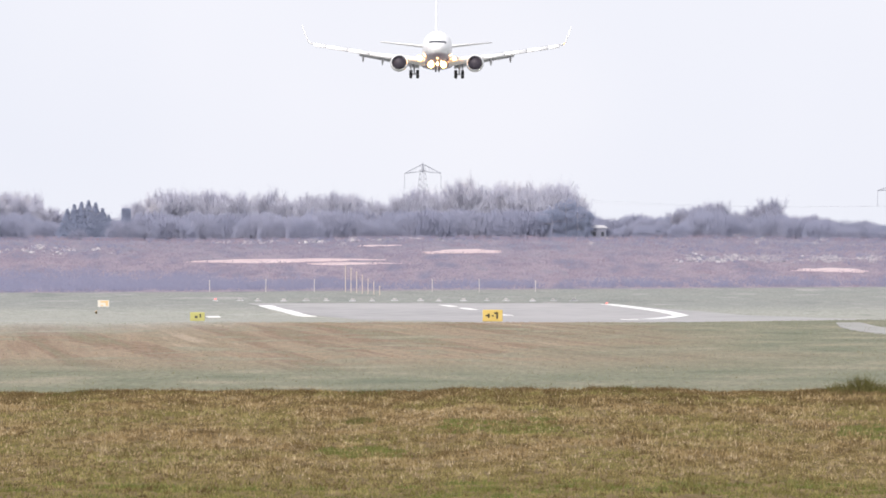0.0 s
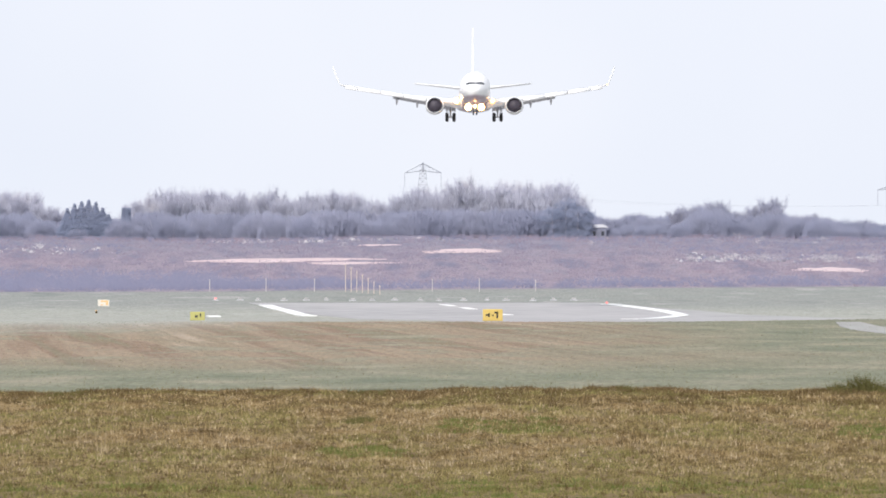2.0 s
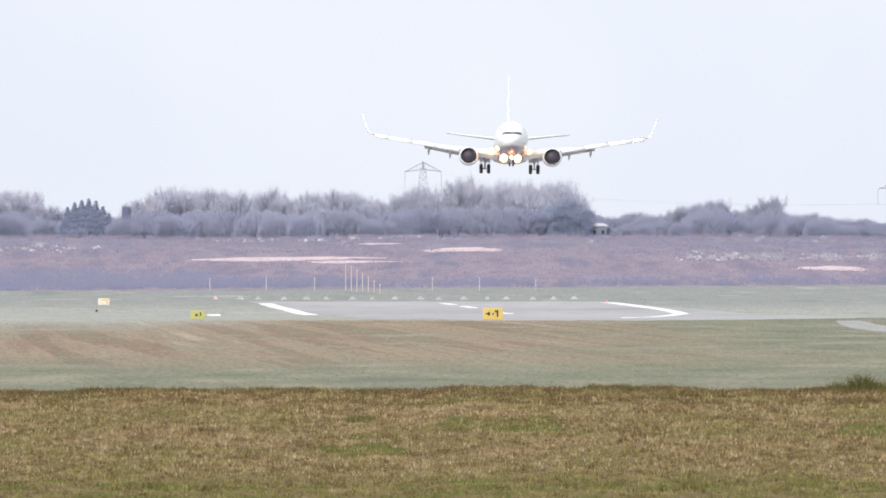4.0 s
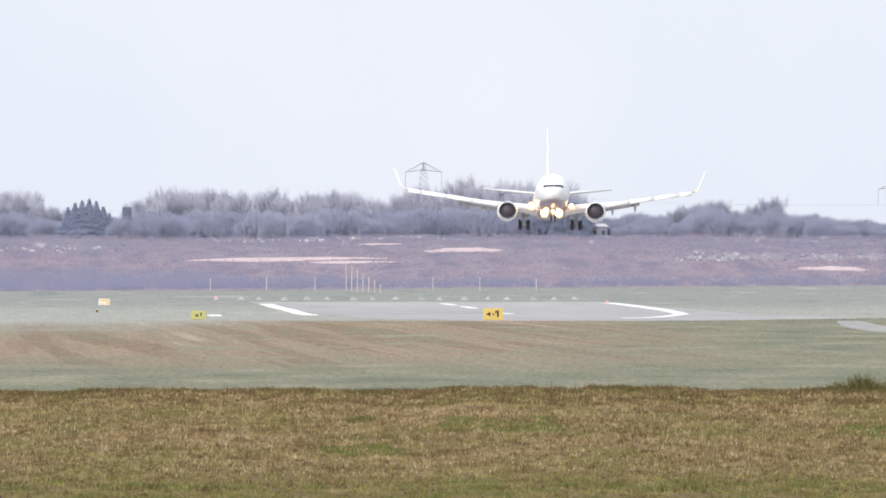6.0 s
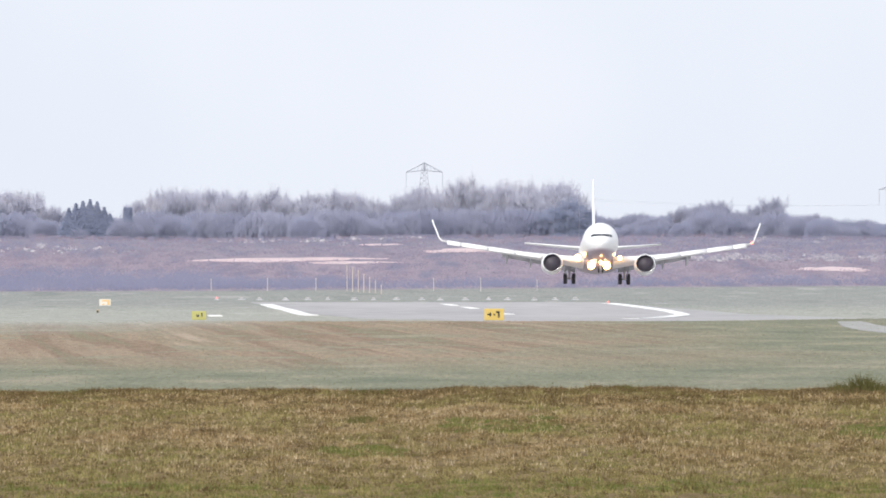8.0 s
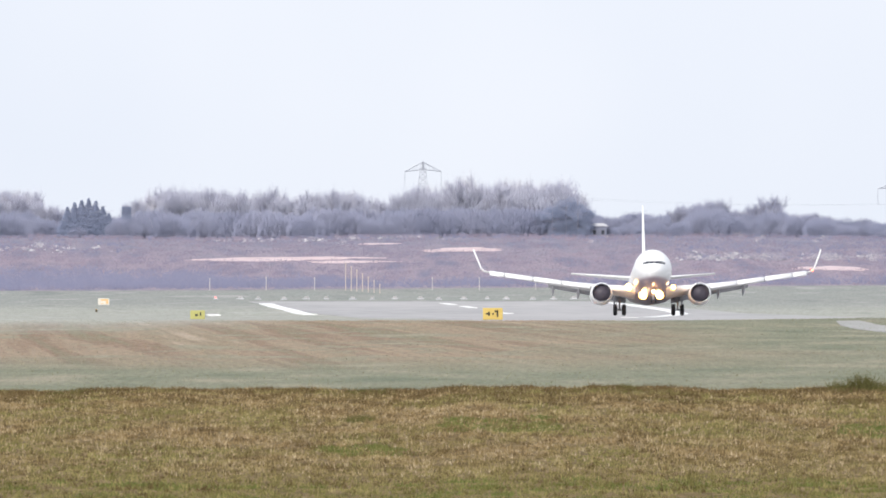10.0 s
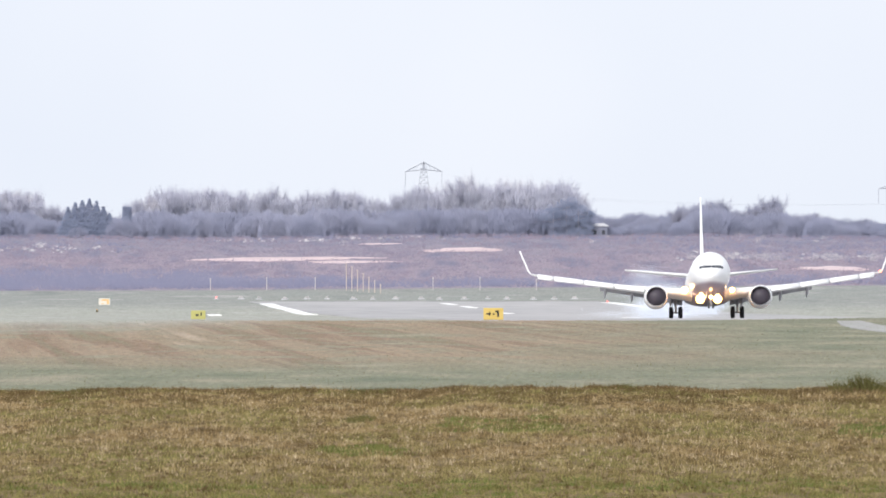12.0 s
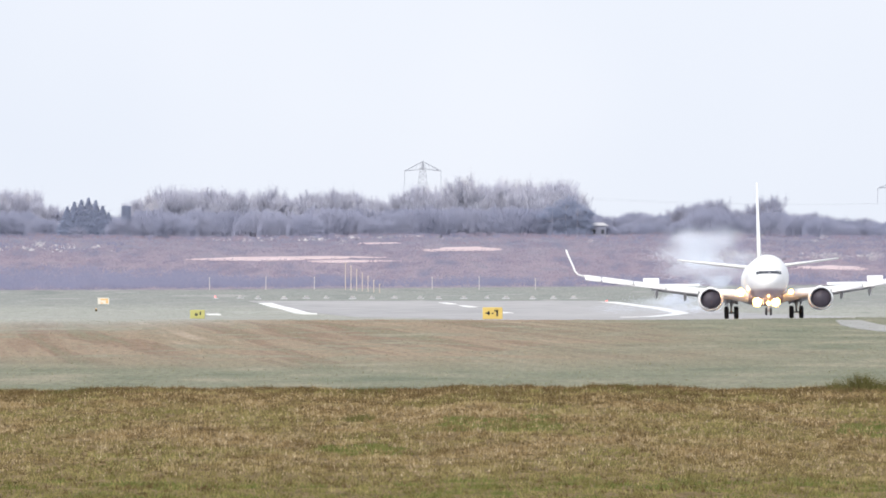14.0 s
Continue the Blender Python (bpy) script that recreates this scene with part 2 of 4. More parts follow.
M["twig"] = mat("hazy_twigs", [(0.34, 0.35, 0.445), (0.39, 0.40, 0.485), (0.44, 0.445, 0.52)], 0.15, 0.95, island=0.3, spec=0.05)
M["thicket"] = mat("hazy_thicket", [(0.21, 0.228, 0.318), (0.245, 0.258, 0.348), (0.285, 0.293, 0.378)], 0.15, 0.95, island=0.25, spec=0.05)
M["twig_pale"] = mat("hazy_pale_twigs", [(0.37, 0.365, 0.425), (0.44, 0.43, 0.475), (0.50, 0.485, 0.52)], 0.15, 0.95, island=0.5, spec=0.05)
M["needle"] = mat("hazy_evergreen", [(0.165, 0.195, 0.285), (0.20, 0.23, 0.325), (0.235, 0.26, 0.355)], 0.3, 0.95, island=0.6, spec=0.05)
# steel made lighter to carry the haze before the far pylons
M["steel"] = mat("hazy_galvanised_steel", [(0.40, 0.42, 0.46), (0.48, 0.50, 0.54)], 1.0, 0.6, metal=0.3)
M["unit"] = mat("grey_light_unit", [(0.46, 0.44, 0.44), (0.56, 0.53, 0.53)], 2.0, 0.7)
M["post"] = mat("weathered_post", [(0.46, 0.43, 0.43), (0.54, 0.50, 0.49)], 3.0, 0.8)
M["post_yellow"] = mat("yellow_post", [(0.50, 0.42, 0.37), (0.58, 0.50, 0.43)], 3.0, 0.8)
M["yellow"] = mat("sign_yellow", [(0.56, 0.42, 0.12), (0.64, 0.49, 0.17)], 2.0, 0.5)
M["yellow_green"] = mat("sign_faded_yellow", [(0.38, 0.37, 0.12), (0.44, 0.42, 0.16)], 2.0, 0.5)
M["cream"] = mat("sign_cream", [(0.62, 0.58, 0.50), (0.70, 0.66, 0.60)], 2.0, 0.5)
M["black"] = mat("black_paint", [(0.03, 0.03, 0.03), (0.05, 0.05, 0.05)], 2.0, 0.5)
M["red_lens"] = glow("red_lamp", (1.0, 0.16, 0.14), 1.6)
M["pink"] = mat("faded_red_paint", [(0.62, 0.30, 0.28), (0.72, 0.42, 0.40)], 2.0, 0.6)
M["slate"] = mat("slate_grey_wall", [(0.19, 0.20, 0.26), (0.25, 0.26, 0.32)], 1.0, 0.9)
M["roof"] = mat("grey_roof", [(0.56, 0.57, 0.60), (0.64, 0.65, 0.68)], 1.0, 0.8)


def two_tone(name, upper, lower, z0, z1):
    """An aircraft surface: one colour above, another below a soft line."""
    m = mat(name, upper, 0.7, 0.28, spec=0.5, world=False)
    nt = m.node_tree
    b = nt.nodes["Principled BSDF"]
    tc = nt.nodes.new("ShaderNodeTexCoord")
    sep = nt.nodes.new("ShaderNodeSeparateXYZ")
    nt.links.new(tc.outputs["Object"], sep.inputs[0])
    mr = nt.nodes.new("ShaderNodeMapRange")
    mr.inputs["From Min"].default_value, mr.inputs["From Max"].default_value = z0, z1
    nt.links.new(sep.outputs[2], mr.inputs[0])
    mx = nt.nodes.new("ShaderNodeMix")
    mx.data_type = "RGBA"
    nt.links.new(mr.outputs[0], mx.inputs[0])
    mx.inputs[6].default_value = (*lower, 1)
    nt.links.new(b.inputs["Base Color"].links[0].from_socket, mx.inputs[7])
    nt.links.new(mx.outputs[2], b.inputs["Base Color"])
    return m


M["fuselage"] = two_tone("fuselage_skin", [(0.80, 0.80, 0.81), (0.86, 0.86, 0.86)], (0.36, 0.28, 0.32), 2.1, 2.4)
M["hull"] = mat("white_aircraft_paint", [(0.80, 0.80, 0.81), (0.86, 0.86, 0.86)], 0.7, 0.28, spec=0.5, world=False)
M["wing"] = mat("wing_paint", [(0.77, 0.775, 0.78), (0.83, 0.83, 0.835)], 0.8, 0.35, spec=0.5, world=False)
M["flap"] = mat("flap_grey", [(0.48, 0.48, 0.51), (0.56, 0.56, 0.59)], 0.8, 0.5, world=False)
M["belly"] = mat("grey_belly_paint", [(0.32, 0.27, 0.32), (0.38, 0.33, 0.37)], 0.8, 0.35, spec=0.5, world=False)
M["metal"] = mat("polished_lip", [(0.62, 0.63, 0.65), (0.72, 0.73, 0.74)], 1.0, 0.25, metal=0.9, world=False)
M["duct"] = mat("intake_duct", [(0.05, 0.045, 0.06), (0.08, 0.07, 0.09)], 1.0, 0.5, world=False)
M["fan"] = mat("fan_blades", [(0.06, 0.055, 0.08), (0.10, 0.09, 0.12)], 3.0, 0.5, world=False)
M["tyre"] = mat("tyre_rubber", [(0.035, 0.035, 0.04), (0.06, 0.06, 0.065)], 4.0, 0.85, world=False)
M["strut"] = mat("gear_strut", [(0.42, 0.42, 0.44), (0.52, 0.52, 0.54)], 2.0, 0.45, metal=0.3, world=False)
M["glass"] = mat("cockpit_glass", [(0.03, 0.035, 0.05), (0.05, 0.055, 0.07)], 1.0, 0.1, spec=0.6, world=False)
M["lamp"] = glow("landing_lamp", (1.0, 0.58, 0.22), 60.0)
# added orange glow that imitates the glare round the landing lamps
M["halo"] = glow("lamp_glare", (1.0, 0.48, 0.12), 9.0)
M["beacon"] = glow("red_tip_lamp", (1.0, 0.22, 0.12), 3.0)
M["smoke"] = mat("tyre_smoke", [(0.60, 0.65, 0.75), (0.70, 0.745, 0.82)], 0.5, 1.0, island=0.5, spec=0.0)


# ---- mesh helpers ----
def part(name, bm, material, parent=None, label=""):
    data = bpy.data.meshes.new(name)
    if isinstance(bm, tuple):
        data.from_pydata(*bm)
    else:
        bm.normal_update()
        bm.to_mesh(data)
        bm.free()
    data.materials.append(material)
    ob = new(name, data)
    if parent is not None:
        ob.parent = parent
    return tagged(ob, label)


def smooth(ob):
    for p in ob.data.polygons:
        p.use_smooth = True
    return ob


def box(bm, x, y, z, w, d, h, bevel=0.0, m=None):
    """A box with its base centre at x, y, z."""
    mt = Matrix.Translation((x, y, z + h / 2)) @ Matrix.Diagonal((w, d, h, 1))
    if m is not None:
        mt = m @ mt
    r = bmesh.ops.create_cube(bm, size=1, matrix=mt)
    if bevel:
        es = list({e for v in r["verts"] for e in v.link_edges})
        bmesh.ops.bevel(bm, geom=es, offset=bevel, segments=2, affect="EDGES", profile=0.5)


def rod(bm, a, b, r0, r1=None, n=6):
    """A tapered rod from a to b."""
    a, b = Vector(a), Vector(b)
    r1 = r0 if r1 is None else r1
    q = (b - a).to_track_quat("Z", "Y").to_matrix()
    ring = []
    for p, r in ((a, r0), (b, r1)):
        ring.append([bm.verts.new(p + q @ Vector((r * math.cos(2 * math.pi * i / n), r * math.sin(2 * math.pi * i / n), 0))) for i in range(n)])
    for i in range(n):
        j = (i + 1) % n
        bm.faces.new((ring[0][i], ring[0][j], ring[1][j], ring[1][i]))
    bm.faces.new(ring[0][::-1])
    bm.faces.new(ring[1])


def loft(bm, rings, caps=True, close=False):
    vs = [[bm.verts.new(p) for p in r] for r in rings]
    n = len(vs[0])
    pairs = list(zip(vs, vs[1:])) + ([(vs[-1], vs[0])] if close else [])
    for a, b in pairs:
        for i in range(n):
            j = (i + 1) % n
            bm.faces.new((a[i], a[j], b[j], b[i]))
    if caps and not close:
        bm.faces.new(vs[0][::-1])
        bm.faces.new(vs[-1])
    bmesh.ops.recalc_face_normals(bm, faces=bm.faces[:])


def interp(x, pts):
    """A smooth curve through sparse points."""
    if x <= pts[0][0]:
        return pts[0][1]
    for (a, b), (c, d) in zip(pts, pts[1:]):
        if x <= c:
            u = (x - a) / (c - a)
            u = u * u * (3 - 2 * u) * 0.5 + u * 0.5
            return b + (d - b) * u
    return pts[-1][1]


# ---- ground ----
PROFILE = [(-600, 2.4), (0, 2.5), (60, 1.6), (300, 1.12), (460, 1.72), (480, 1.68), (560, 0.9), (750, 0.27), (1000, 0.30), (1250, 0.47),
           (1500, 0.76), (1630, 0.76), (1760, 0.40), (1915, 0.24), (1967, 0.22), (2081, 0.0), (2250, -0.25), (2432, -0.22),
           (2567, 0.20), (2717, 0.68), (2800, 1.07), (3000, 2.02), (3060, 2.5), (3550, 10.1), (3700, 11.3), (4900, 15.0)]


def height(x, y):
    z = interp(y, PROFILE)
    if 300 < y < 560:
        z += 0.045 * math.sin(x * 0.55) * math.sin(x * 0.23 + 1.0) + 0.02 * math.sin(x * 1.7 + 0.5) + 0.012 * math.sin(x * 4.1)
    if 1500 < y < 1760:
        z += 0.2 * min(1.0, max(0.0, (x - 18) / 14)) * math.sin(math.pi * (y - 1500) / 260)
    if y > 3060:
        z += min(1.0, (y - 3060) / 200) * (0.15 * math.sin(x * 0.045 + 0.6) + 0.15 * math.sin(x * 0.11 + y * 0.02))
    return z


def make_ground():
    xs = sorted(set([-2600, -1500, -900, -500, -300, -200, -150] + [i * 4 for i in range(-27, 28)] + [i * 0.4 for i in range(-35, 36)] + [150, 200, 300, 500, 900, 1500, 2600]))
    ys = [-600, -300, -100, 0, 30, 60, 120, 200, 280] + list(range(300, 570, 10)) + list(range(580, 1500, 40)) + list(range(1500, 2900, 20)) + list(range(2900, 3100, 10)) + list(range(3100, 3750, 25)) + [3900, 4200, 4600, 4900]
    verts = [(x, y, height(x, y)) for y in ys for x in xs]
    n = len(xs)
    faces = [(j * n + i, j * n + i + 1, (j + 1) * n + i + 1, (j + 1) * n + i) for j in range(len(ys) - 1) for i in range(n - 1)]
    tagged(smooth(part("ground", (verts, [], faces), M["ground"])), "rough airfield turf rising to purple-brown winter heath, haze in its far colours", "ground", kind="structure")


def strip(name, line, width, lift, material, label, category, parent=None, kind="", steps=40, far=None):
    """A flat band with a little thickness laid along a line over the ground."""
    pts = []
    for (x0, y0), (x1, y1) in zip(line, line[1:]):
        k = max(2, int(math.hypot(x1 - x0, y1 - y0) / steps) + 1)
        pts += [(x0 + (x1 - x0) * i / k, y0 + (y1 - y0) * i / k) for i in range(k)]
    pts.append(line[-1])
    rings = []
    cols = max(2, int(width / 6) + 1)
    for i, (x, y) in enumerate(pts):
        a, c = pts[max(0, i - 1)], pts[min(len(pts) - 1, i + 1)]
        d = Vector((c[0] - a[0], c[1] - a[1])).normalized()
        s = Vector((d.y, -d.x))
        row = []
        for k in range(cols):
            u = (k / (cols - 1) - 0.5) * (width if far is None else width + (far - width) * i / (len(pts) - 1))
            p = (x + s.x * u, y + s.y * u)
            row.append((p[0], p[1], height(*p) + lift))
        for k in range(cols - 1, -1, -1):
            p = row[k]
            row.append((p[0], p[1], p[2] - lift - 0.05))
        rings.append(row)
    bm = bmesh.new()
    loft(bm, rings)
    ob = part(name, bm, material, parent, label if parent is None else "")
    if parent is None:
        tagged(ob, label, category, kind=kind)
    return ob


def axis(y):
    """The runway's centre line: across, at that distance."""
    return 28.4 + (1915 - y) * 0.0341


def make_paving():
    strip("runway", [(axis(1720), 1720), (axis(2100), 2100), (axis(2400), 2400), (-2.5, 2745)], 60, 0.05, M["asphalt"],
          "pale grey concrete runway with worn white paint", "runway", kind="structure", steps=20, far=44)
    strip("taxiway", [(29.1, 1564), (28.4, 1480), (28.5, 1420), (29.4, 1370), (31.8, 1310), (37.0, 1240)], 1.7, 0.05, M["taxi"],
          "pale concrete taxiway curving through the turf", "taxiway", kind="structure", steps=10, far=6)
    lines = [
        ([(-21.9, 2680), (-14.7, 2400)], 1.6, "straight white edge line painted on the runway"),
        ([(20.5, 2717), (24.3, 2595), (26.3, 2486), (26.7, 2440), (26.1, 2400), (23.7, 2310), (18.5, 2160)], 1.7, "curved white line painted round the runway's end"),
        ([(0.0, 2690), (1.2, 2655)], 1.0, "short white centre stripe painted on the runway"),
        ([(2.4, 2620), (3.6, 2580)], 1.0, "short white centre stripe painted on the runway"),
        ([(5.2, 2480), (7.4, 2440)], 1.0, "short white centre stripe painted on the runway"),
        ([(-25.4, 2395), (-24.8, 2360)], 1.4, "white block marking painted beside the runway"),
    ]
    for pts, w, label in lines:
        strip("painted_line", pts, w, 0.10, M["line"], label, "runway marking", steps=12)


# ---- airfield furniture ----
def make_sign(x, y, w, h, face, label, marks, ink="black"):
    """A boxed airfield sign on two legs, with unreadable marks as bars."""
    z = height(x, y)
    top = new("airfield_sign")
    top.location = (x, y, z)
    bm = bmesh.new()
    box(bm, 0, 0, 0.12, w, 0.25, h, 0.04)
    panel = part("panel", bm, face, top)
    for sx in (-w * 0.35, w * 0.35):
        bm = bmesh.new()
        rod(bm, (sx, 0, -0.1), (sx, 0, 0.14), 0.05)
        part("leg", bm, M["steel"], top)
    for mx, mz, mw, mh in marks:
        bm = bmesh.new()
        box(bm, mx, -0.135, 0.12 + mz, mw, 0.012, mh)
        part("mark", bm, M[ink], panel)
    tagged(top, label, "sign", "airfield signs")


def make_runway_light(x, y, red, w):
    z = height(x, y)
    top = new("runway_light")
    top.location = (x, y, z)
    bm = bmesh.new()
    box(bm, 0, 0, -0.05, w, 0.4, 0.15, 0.04)
    rod(bm, (0, 0, 0.08), (0, 0, 0.17), 0.10, 0.10, 8)
    housing = part("housing", bm, M["flap"], top, "dark grey base plate")
    bm = bmesh.new()
    box(bm, 0, -0.02, 0.17, w * 0.55, 0.3, 0.17, 0.05)
    head = part("lamp_head", bm, M["pink"] if red else M["unit"], top)
    bm = bmesh.new()
    bmesh.ops.create_uvsphere(bm, u_segments=10, v_segments=6, radius=0.09, matrix=Matrix.Translation((0, -0.16, 0.26)))
    smooth(part("lens", bm, M["red_lens"] if red else M["unit"], head))
    tagged(top, "low red runway end light on turf" if red else "low white runway light unit on turf", "runway light", "runway lights")


def make_marker(x, y):
    top = new("marker_stake")
    top.location = (x, y, height(x, y))
    bm = bmesh.new()
    rod(bm, (0, 0, -0.1), (0, 0, 0.28), 0.13, 0.10, 8)
    stake = part("stake", bm, M["withered"], top)
    bm = bmesh.new()
    rod(bm, (0, 0, 0.28), (0, 0, 0.36), 0.14, 0.05, 8)
    part("cap", bm, M["orange"], stake)
    tagged(top, "short dark marker stake standing in turf", "marker")


def make_light_post(x, y, h, yellow):
    top = new("approach_light")
    top.location = (x, y, height(x, y))
    bm = bmesh.new()
    rod(bm, (0, 0, -0.1), (0, 0, h), 0.065, 0.05)
    mast = part("mast", bm, M["post_yellow"] if yellow else M["post"], top)
    bm = bmesh.new()
    box(bm, 0, 0, h, 0.20, 0.2, 0.18, 0.04)
    part("lamp_head", bm, M["post_yellow"] if yellow else M["post"], mast)
    tagged(top, "tall yellowish approach light mast on turf" if yellow else "short pale approach light post on turf", "approach light", "approach lights")


def make_furniture():
    make_sign(3.85, 1690, 1.55, 0.92, M["yellow"], "bright yellow taxiway sign with black marks on turf", [(-0.38, 0.4, 0.34, 0.12), (-0.3, 0.3, 0.12, 0.32), (0.02, 0.4, 0.16, 0.1), (0.36, 0.22, 0.14, 0.5), (0.28, 0.58, 0.3, 0.14)])
    make_sign(-21.0, 1860, 1.25, 0.75, M["yellow_green"], "faded greenish-yellow taxiway sign on turf", [(-0.1, 0.25, 0.25, 0.2), (0.25, 0.3, 0.12, 0.3)])
    make_sign(-41.2, 2640, 1.4, 0.8, M["cream"], "pale cream airfield sign with faded orange marks", [(0.1, 0.5, 0.9, 0.2), (0.42, 0.12, 0.3, 0.34), (-0.2, 0.1, 0.3, 0.12)], "orange")
    for i in range(17):
        x = -29.3 + i * 2.9 + 0.3 * math.sin(i * 2.3)
        make_runway_light(x, 2800 + 8 * math.sin(i * 1.7), i < 1, 0.6 + 0.35 * abs(math.sin(i * 1.3)))
    make_runway_light(20.3, 2700, True, 0.5)
    make_marker(-39.7, 2490)
    for x, h in ((-32.3, 1.5), (-24.5, 1.6), (-17.8, 1.6), (-1.5, 1.6), (5.0, 1.6), (12.8, 1.4)):
        make_light_post(x, 3010, h, False)
    for i in range(7):
        make_light_post(-13.5 + i * 0.83, 3010 - i * 14, 3.6 - i * 0.42, True)


# ---- the airliner: nose to -y, main wheels at the origin ----
def wing_rings(stations, n=14):
    """Closed aerofoil outlines: stations of (x, y of the leading edge, z, chord, thickness, twist)."""
    rings = []
    for x, le, z, chord, th, tw in stations:
        ring = []
        for i in range(n):
            a = 2 * math.pi * i / n
            u = 0.5 - 0.5 * math.cos(a)
            t = 2.6 * th * chord * (0.2969 * math.sqrt(u) - 0.126 * u - 0.3516 * u * u + 0.2843 * u ** 3 - 0.1036 * u ** 4) * 2
            s = t * (1 if a <= math.pi else -1) if 0 < a < 2 * math.pi else 0
            ring.append((x, le + u * chord, z + s - math.tan(radians(tw)) * u * chord))
        rings.append(ring)
    return rings


def make_airliner():
    top = new("airliner")
    # fuselage: (y, half width, half height, z of the middle)
    secs = [(-19.6, 0.05, 0.05, 2.85), (-19.4, 0.38, 0.36, 2.86), (-19.0, 0.70, 0.70, 2.90), (-18.3, 1.06, 1.10, 2.98), (-17.4, 1.36, 1.42, 3.10),
            (-16.4, 1.60, 1.70, 3.22), (-15.2, 1.78, 1.90, 3.31), (-13.8, 1.87, 2.0, 3.35), (-5, 1.88, 2.01, 3.35), (4, 1.88, 2.01, 3.35),
            (8, 1.80, 1.85, 3.50), (11.5, 1.45, 1.45, 3.85), (14.5, 0.98, 1.0, 4.2), (17, 0.52, 0.55, 4.5), (18.4, 0.18, 0.2, 4.65)]
    n = 32
    rings = [[(w * math.cos(2 * math.pi * i / n), y, z + h * math.sin(2 * math.pi * i / n)) for i in range(n)] for y, w, h, z in secs]
    bm = bmesh.new()
    loft(bm, rings)
    hull = part("fuselage", bm, M["fuselage"], top, "white fuselage with a darker underside")
    smooth(hull)
    # wing root fairing under the body
    bm = bmesh.new()
    loft(bm, [[(w * math.cos(2 * math.pi * i / 20), y, 1.85 + h * math.sin(2 * math.pi * i / 20)) for i in range(20)]
              for y, w, h in ((-8.4, 0.3, 0.1), (-7, 1.7, 0.5), (-4, 2.15, 0.68), (1, 2.15, 0.7), (4, 1.4, 0.5), (5.5, 0.3, 0.1))])
    smooth(part("belly_fairing", bm, M["belly"], top))
    # cockpit panes, laid on the skin
    for s in (-1, 1):
        for x0, x1, y, z0, z1 in ((0.02, 0.48, -17.95, 3.57, 3.80), (0.50, 0.86, -17.6, 3.56, 3.81), (0.88, 1.10, -16.95, 3.52, 3.76)):
            bm = bmesh.new()

            def skin(x, z):
                lo, hi = -19.5, -14.0
                for _ in range(24):
                    mid = (lo + hi) / 2
                    w, h, zc = (interp_lin(mid, secs, k) for k in (1, 2, 3))
                    if (x / w) ** 2 + ((z - zc) / h) ** 2 < 1:
                        hi = mid
                    else:
                        lo = mid
                return (s * x, hi - 0.03, z + 0.015)
            cs = [skin(x0 + (x1 - x0) * i / 3, z0) for i in range(4)] + [skin(x0 + (x1 - x0) * i / 3, z1) for i in range(3, -1, -1)]
            mid = [((cs[i][0] + cs[7 - i][0]) / 2, min(cs[i][1], cs[7 - i][1]) * 0.5 + max(cs[i][1], cs[7 - i][1]) * 0.5 - 0.03, (cs[i][2] + cs[7 - i][2]) / 2) for i in range(4)]
            lowv = [bm.verts.new(c) for c in cs[:4]]
            midv = [bm.verts.new(c) for c in mid]
            topv = [bm.verts.new(c) for c in cs[4:][::-1]]
            for i in range(3):
                bm.faces.new((lowv[i], lowv[i + 1], midv[i + 1], midv[i]))
                bm.faces.new((midv[i], midv[i + 1], topv[i + 1], topv[i]))
            bmesh.ops.recalc_face_normals(bm, faces=bm.faces[:])
            bmesh.ops.solidify(bm, geom=bm.faces[:], thickness=0.03)
            part("cockpit_window", bm, M["glass"], top, "dark cockpit pane")
    spoilers, wings = [], []
    for s in (-1, 1):
        # wing with dihedral, blended into a canted winglet
        st = [(s * 1.5, -7.4, 1.95, 8.2, 0.13, 1.5), (s * 4.8, -4.9, 2.32, 5.6, 0.12, 1.0), (s * 9.5, -2.4, 2.88, 3.7, 0.11, 0.5),
              (s * 13.0, -0.2, 3.42, 2.5, 0.11, 0), (s * 15.9, 1.35, 3.92, 1.6, 0.11, -0.5)]
        bm = bmesh.new()
        loft(bm, wing_rings(st))
        wing = smooth(part("wing", bm, M["wing"], top, "pale grey swept wing"))
        wings.append((wing, s))
        if s > 0:
            bm = bmesh.new()
            bmesh.ops.create_uvsphere(bm, u_segments=10, v_segments=6, radius=0.13, matrix=Matrix.Translation((16.3, 1.72, 4.08)))
            smooth(part("position_lamp", bm, M["beacon"], wing, "small red wing tip lamp"))
        # leading edge slats drooped ahead of the wing
        for a, b in ((5.9, 8.6), (8.7, 11.4), (11.5, 14.2), (14.3, 15.7)):
            bm = bmesh.new()
            rr = []
            for x in (a, b):
                u = (x - 4.8) / 11.1
                le, z, c = -4.9 + 6.25 * u, 2.32 + 1.60 * u, 0.75 - 0.35 * u
                rr.append([(s * x, le - 0.35 + q * c, z - 0.16 + w) for q, w in ((0, -0.16), (0.08, 0.06), (0.4, 0.22), (1, 0.30), (1, 0.26), (0.4, 0.02), (0.12, -0.22))])
            loft(bm, rr)
            smooth(part("slat", bm, M["hull"], wing))
        bm = bmesh.new()
        wl = [(15.9, 1.35, 3.92, 1.6), (16.28, 1.7, 4.04, 1.45), (16.56, 2.1, 4.36, 1.25), (16.74, 2.5, 4.85, 1.05), (17.1, 3.3, 5.7, 0.8), (17.32, 3.85, 6.3, 0.5)]
        rr = []
        for i, (x, le, z, c) in enumerate(wl):
            a = wl[max(0, i - 1)]
            b = wl[min(len(wl) - 1, i + 1)]
            d = Vector((b[0] - a[0], 0, b[2] - a[2])).normalized()
